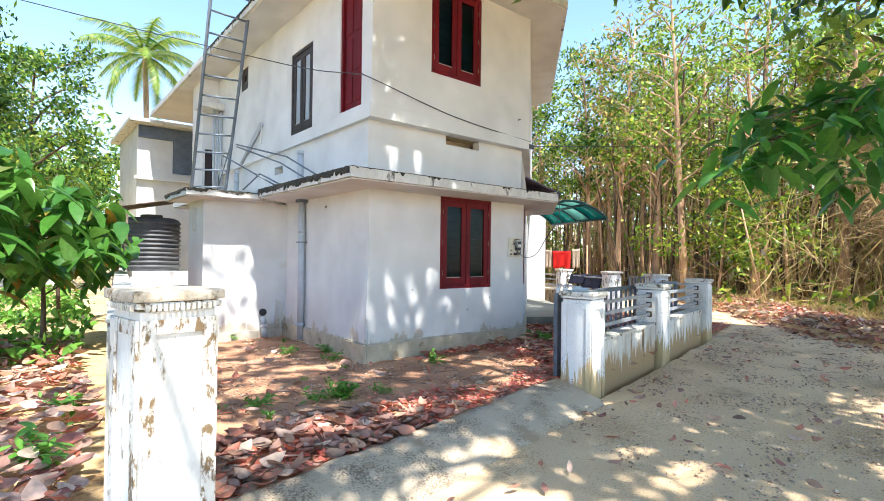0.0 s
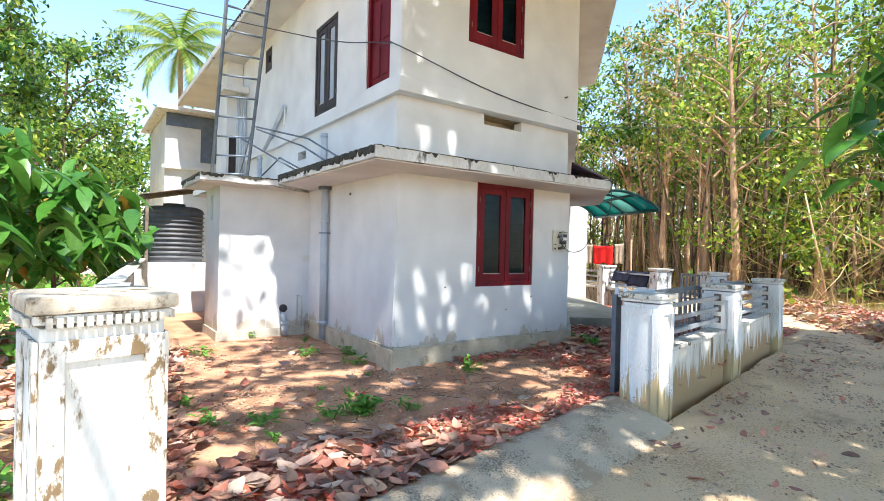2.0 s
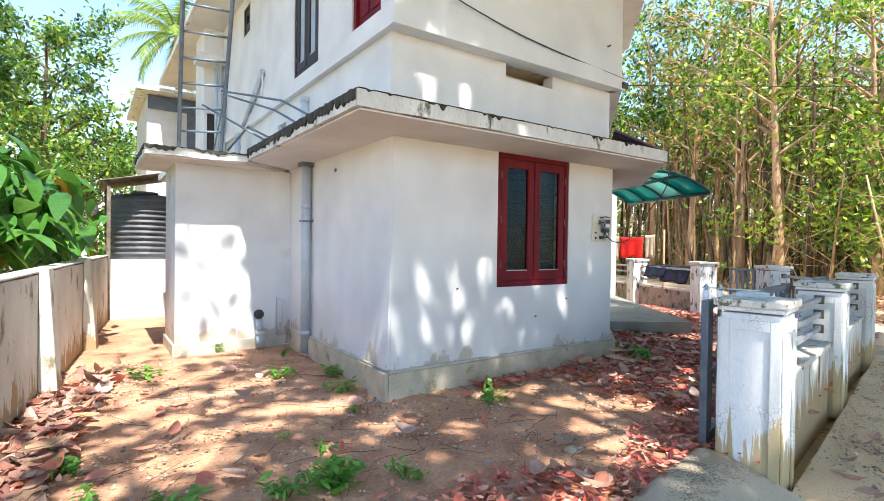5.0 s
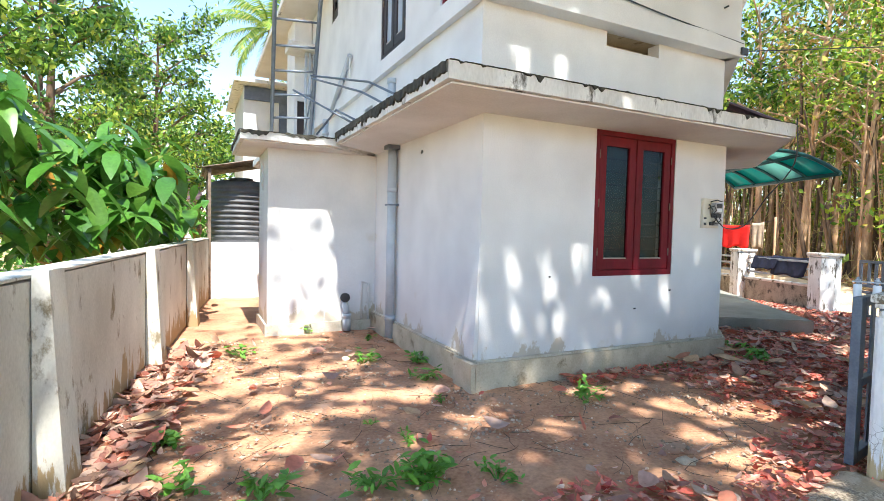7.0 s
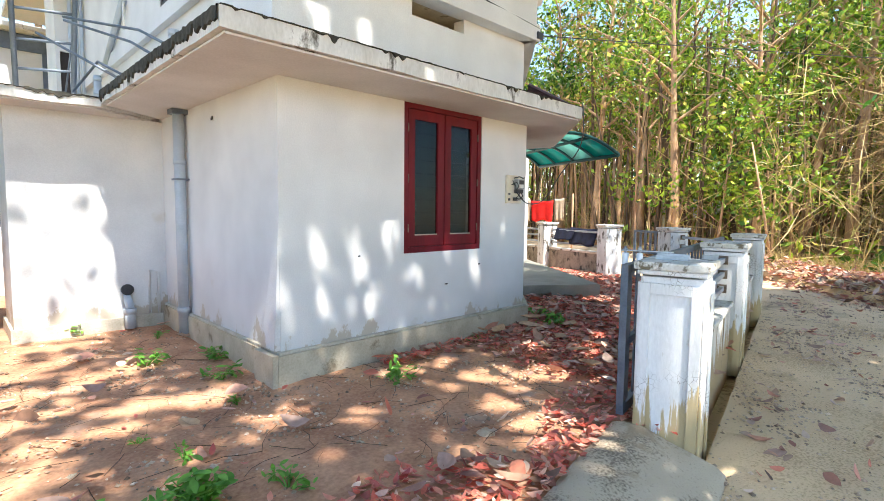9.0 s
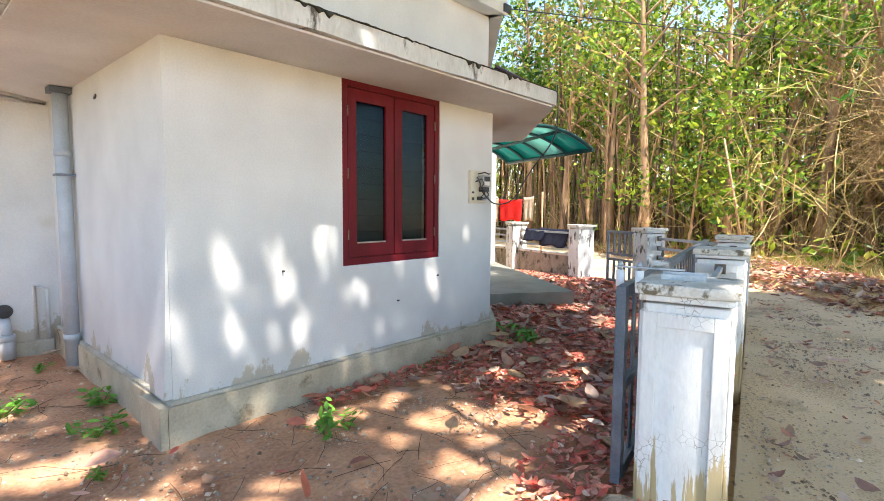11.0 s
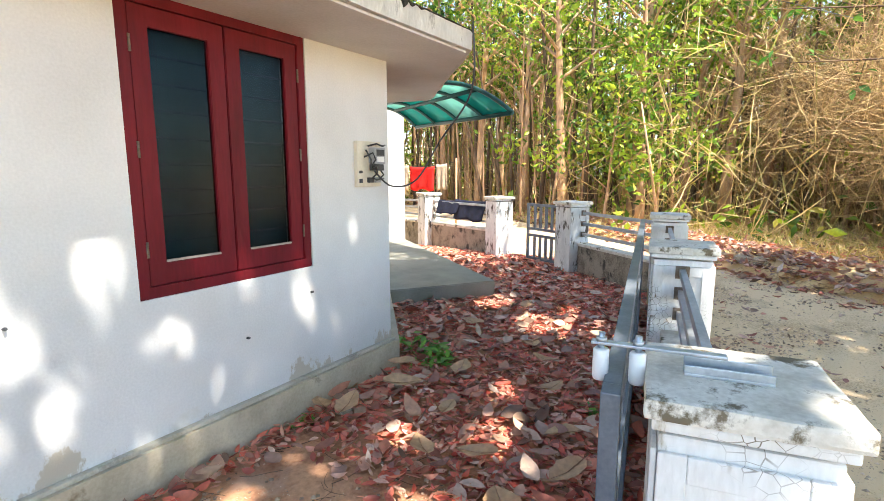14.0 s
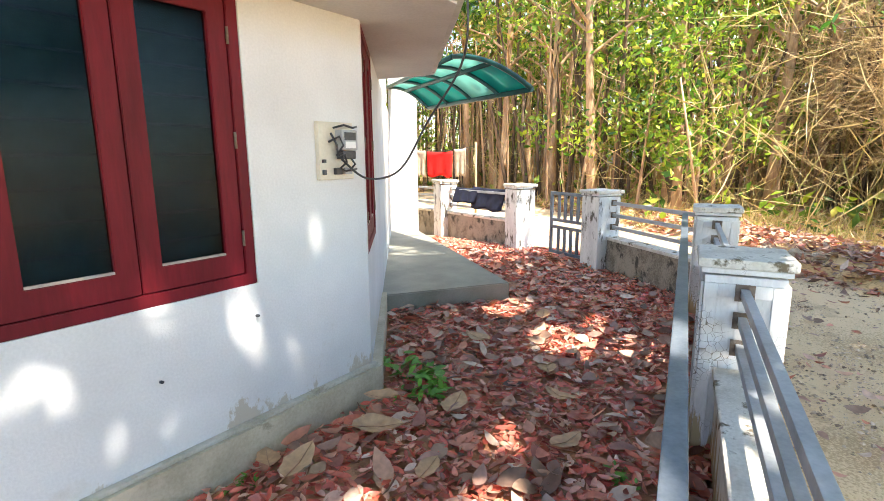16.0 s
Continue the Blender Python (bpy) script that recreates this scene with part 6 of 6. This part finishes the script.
tube(pole, [(11.42, 6.4, -0.2), (11.42, 6.4, 1.9)], 0.03, 8)
tagged(part("line_post", pole, BARK), "thin wooden post of the washing line", "post")
pole = bmesh.new()
tube(pole, [(11.65, 4.4, -0.2), (11.65, 4.4, 1.95)], 0.03, 8)
tagged(part("line_post", pole, BARK), "wooden post holding the washing line", "post")
PALE_CLOTH = material("pale_blue_cloth", (0.5, 0.56, 0.68), (0.68, 0.72, 0.8), 12, 0.85, 0.2, 90)
for a, b, drop in (((21.2, 4.3, 2.0), (21.35, 3.75, 1.97), 0.75), ((21.4, 3.6, 1.96), (21.5, 3.2, 1.96), 0.6), ((21.7, 2.5, 1.98), (21.8, 2.0, 2.0), 0.7)):
    cloth("washing", "pale blue washing hung among the rubber trees", a, b, drop, PALE_CLOTH, 11)
cable([(21.0, 5.2, 2.06), (21.4, 3.6, 1.96), (22.0, 1.4, 2.05)], 0.008, "washing_line", "washing line strung between rubber trees")
pole = bmesh.new()
tube(pole, [(14.55, -0.25, -0.3), (14.4, 0.05, 1.6), (14.35, 0.4, 3.4)], [0.04, 0.034, 0.022], 7)
tagged(part("leaning_pole", pole, BARK), "thin pale pole leaning at the edge of the woods", "pole")
cable([(11.42, 6.4, 1.82), (11.5, 5.4, 1.74), (11.65, 4.4, 1.86)], 0.006, "washing_line", "thin washing line between two posts")


# overhanging branch with broad leaves
def overhang():
    t = thing("roadside_tree", "roadside tree with broad dark green hanging leaves", "tree", pose(4.85, -6.75, -0.1))
    rng = np.random.default_rng(77)
    bm = bmesh.new()
    tube(bm, [(0, 0, -0.2), (0.1, 0, 1.6), (0, 0.1, 3.2), (-0.3, 0.3, 4.6)], [0.13, 0.11, 0.09, 0.05], 8)
    tips = []
    for e in ((-3.9, 2.2, 2.55), (-3.2, 2.4, 2.95), (-2.4, 1.8, 2.6), (-1.5, 1.2, 3.2), (-1.8, 1.9, 3.4), (0.8, 0.9, 4.2), (0.2, -1.2, 4.0), (-3.3, 1.7, 3.05)):
        e = Vector(e)
        s = Vector((0, 0.05, 2.6 + rng.random()))
        mid = s.lerp(e, 0.55) + Vector((0, 0, 0.35))
        tube(bm, [s, mid, e], [0.045, 0.028, 0.008], 6, cap=False)
        tips += [tuple(mid.lerp(e, q)) for q in (0.3, 0.5, 0.7, 0.85, 1.0, 1.0)]
    part("trunk", bm, DARK_BARK, t)
    tips = np.array(tips)
    c = tips[rng.integers(0, len(tips), 640)] + rng.normal(size=(640, 3)) * [0.2, 0.2, 0.15] - [0, 0, 0.14]
    new("crown", broad_mesh("crown", c, rng.uniform(0.2, 0.34, 640), rng, 0.4, 1.2, BROAD)).parent = t


overhang()


def lane_branches():
    """A slight tree beyond the bend whose bare arching branches hold a few leaves."""
    t = thing("lane_tree", "slight half-bare tree arching over the lane", "tree", pose(14.4, -7.4, -0.2))
    rng = np.random.default_rng(83)
    bm = bmesh.new()
    tube(bm, [(0, 0, -0.2), (0.1, 0.2, 1.8), (0, 0.6, 3.6), (0.1, 1.2, 5.2)], [0.1, 0.085, 0.065, 0.04], 8)
    tips = []
    for s, e in (((0, 0.5, 3.3), (-1.8, 4.9, 3.95)), ((0, 0.8, 4.2), (0.4, 5.4, 5.6)), ((0.1, 1.2, 5.2), (1.6, 5.2, 7.2)), ((0, 0.7, 3.8), (-0.6, 3.6, 5.6))):
        s, e = Vector(s), Vector(e)
        mid = s.lerp(e, 0.5) + Vector((0, 0, 0.35))
        tube(bm, [s, mid, e], [0.035, 0.024, 0.008], 6, cap=False)
        for k in range(7):
            q = mid.lerp(e, k / 6)
            z = q + Vector((rng.normal() * 0.4, rng.normal() * 0.4 + 0.3, rng.normal() * 0.35))
            tube(bm, [q, z], [0.01, 0.004], 4, cap=False)
            tips += [tuple(z), tuple(q.lerp(z, 0.6))]
    part("trunk", bm, DARK_BARK, t)
    tips = np.array(tips)
    c = tips[rng.integers(0, len(tips), 70)] + rng.normal(size=(70, 3)) * 0.07
    new("crown", broad_mesh("crown", c, rng.uniform(0.14, 0.28, 70), rng, 0.5, 1.0, COCOA)).parent = t


lane_branches()


# neighbouring buildings
def plain_house(m, w, d, h, label, name="neighbour_house"):
    t = thing(name, label, "house", m)
    bm = wall(bmesh.new(), (0, 0), (w, 0), 0.2, -0.3, h, [(w * 0.2, w * 0.4, 0.9, 2.0), (w * 0.6, w * 0.8, 0.9, 2.0)])
    part("wall", bm, PLASTER, t)
    part("wall", boxes((0, 0.2, 0.2, d, -0.3, h), (w - 0.2, w, 0.2, d, -0.3, h), (0.2, w - 0.2, d - 0.2, d, -0.3, h)), PLASTER, t)
    for a in (0.2, 0.6):
        part("window", boxes((w * a, w * (a + 0.2), 0.06, 0.1, 0.9, 2.0)), DARK_WOOD, t)
    bm = bmesh.new()
    vs = [bm.verts.new(p) for p in ((-0.5, -0.6, h), (w + 0.5, -0.6, h), (w + 0.5, d + 0.5, h), (-0.5, d + 0.5, h), (-0.3, d / 2, h + 1.2), (w + 0.3, d / 2, h + 1.2))]
    for f in ((0, 1, 5, 4), (2, 3, 4, 5), (1, 2, 5), (3, 0, 4), (3, 2, 1, 0)):
        bm.faces.new([vs[i] for i in f])
    part("roof", bm, TILE, t)


plain_house(pose(-9.0, 24.0, 0, 0, 0, 0), 6.5, 5, 2.6, "low white neighbouring house among the trees")
plain_house(pose(30.0, 12.0, -0.2, 0, 0, -60), 6, 4, 2.5, "small pale house seen through the plantation")
plain_house(pose(36.0, 3.0, -0.2, 0, 0, -80), 6, 4, 2.5, "low house with a dark roof behind the trees")

rear = thing("rear_building", "white flat-roofed building with a dark panel behind the house", "building")
part("wall", boxes((-1.0, 3.0, 13.0, 17.0, -0.3, 5.7)), PLASTER, rear)
part("grey_panel", boxes((-0.98, 0.8, 12.93, 12.99, 5.3, 5.7)), PANEL, rear)
part("grey_panel", boxes((0.05, 0.8, 12.93, 12.99, 4.2, 5.295)), PANEL, rear)
part("roof_slab", boxes((-1.3, 3.3, 12.5, 17.3, 5.72, 5.84), bevel=0.01), SLABEDGE, rear)
part("ledge", boxes((-1.1, 1.0, 12.85, 12.998, 3.9, 4.0), bevel=0.01), PLASTER, rear)
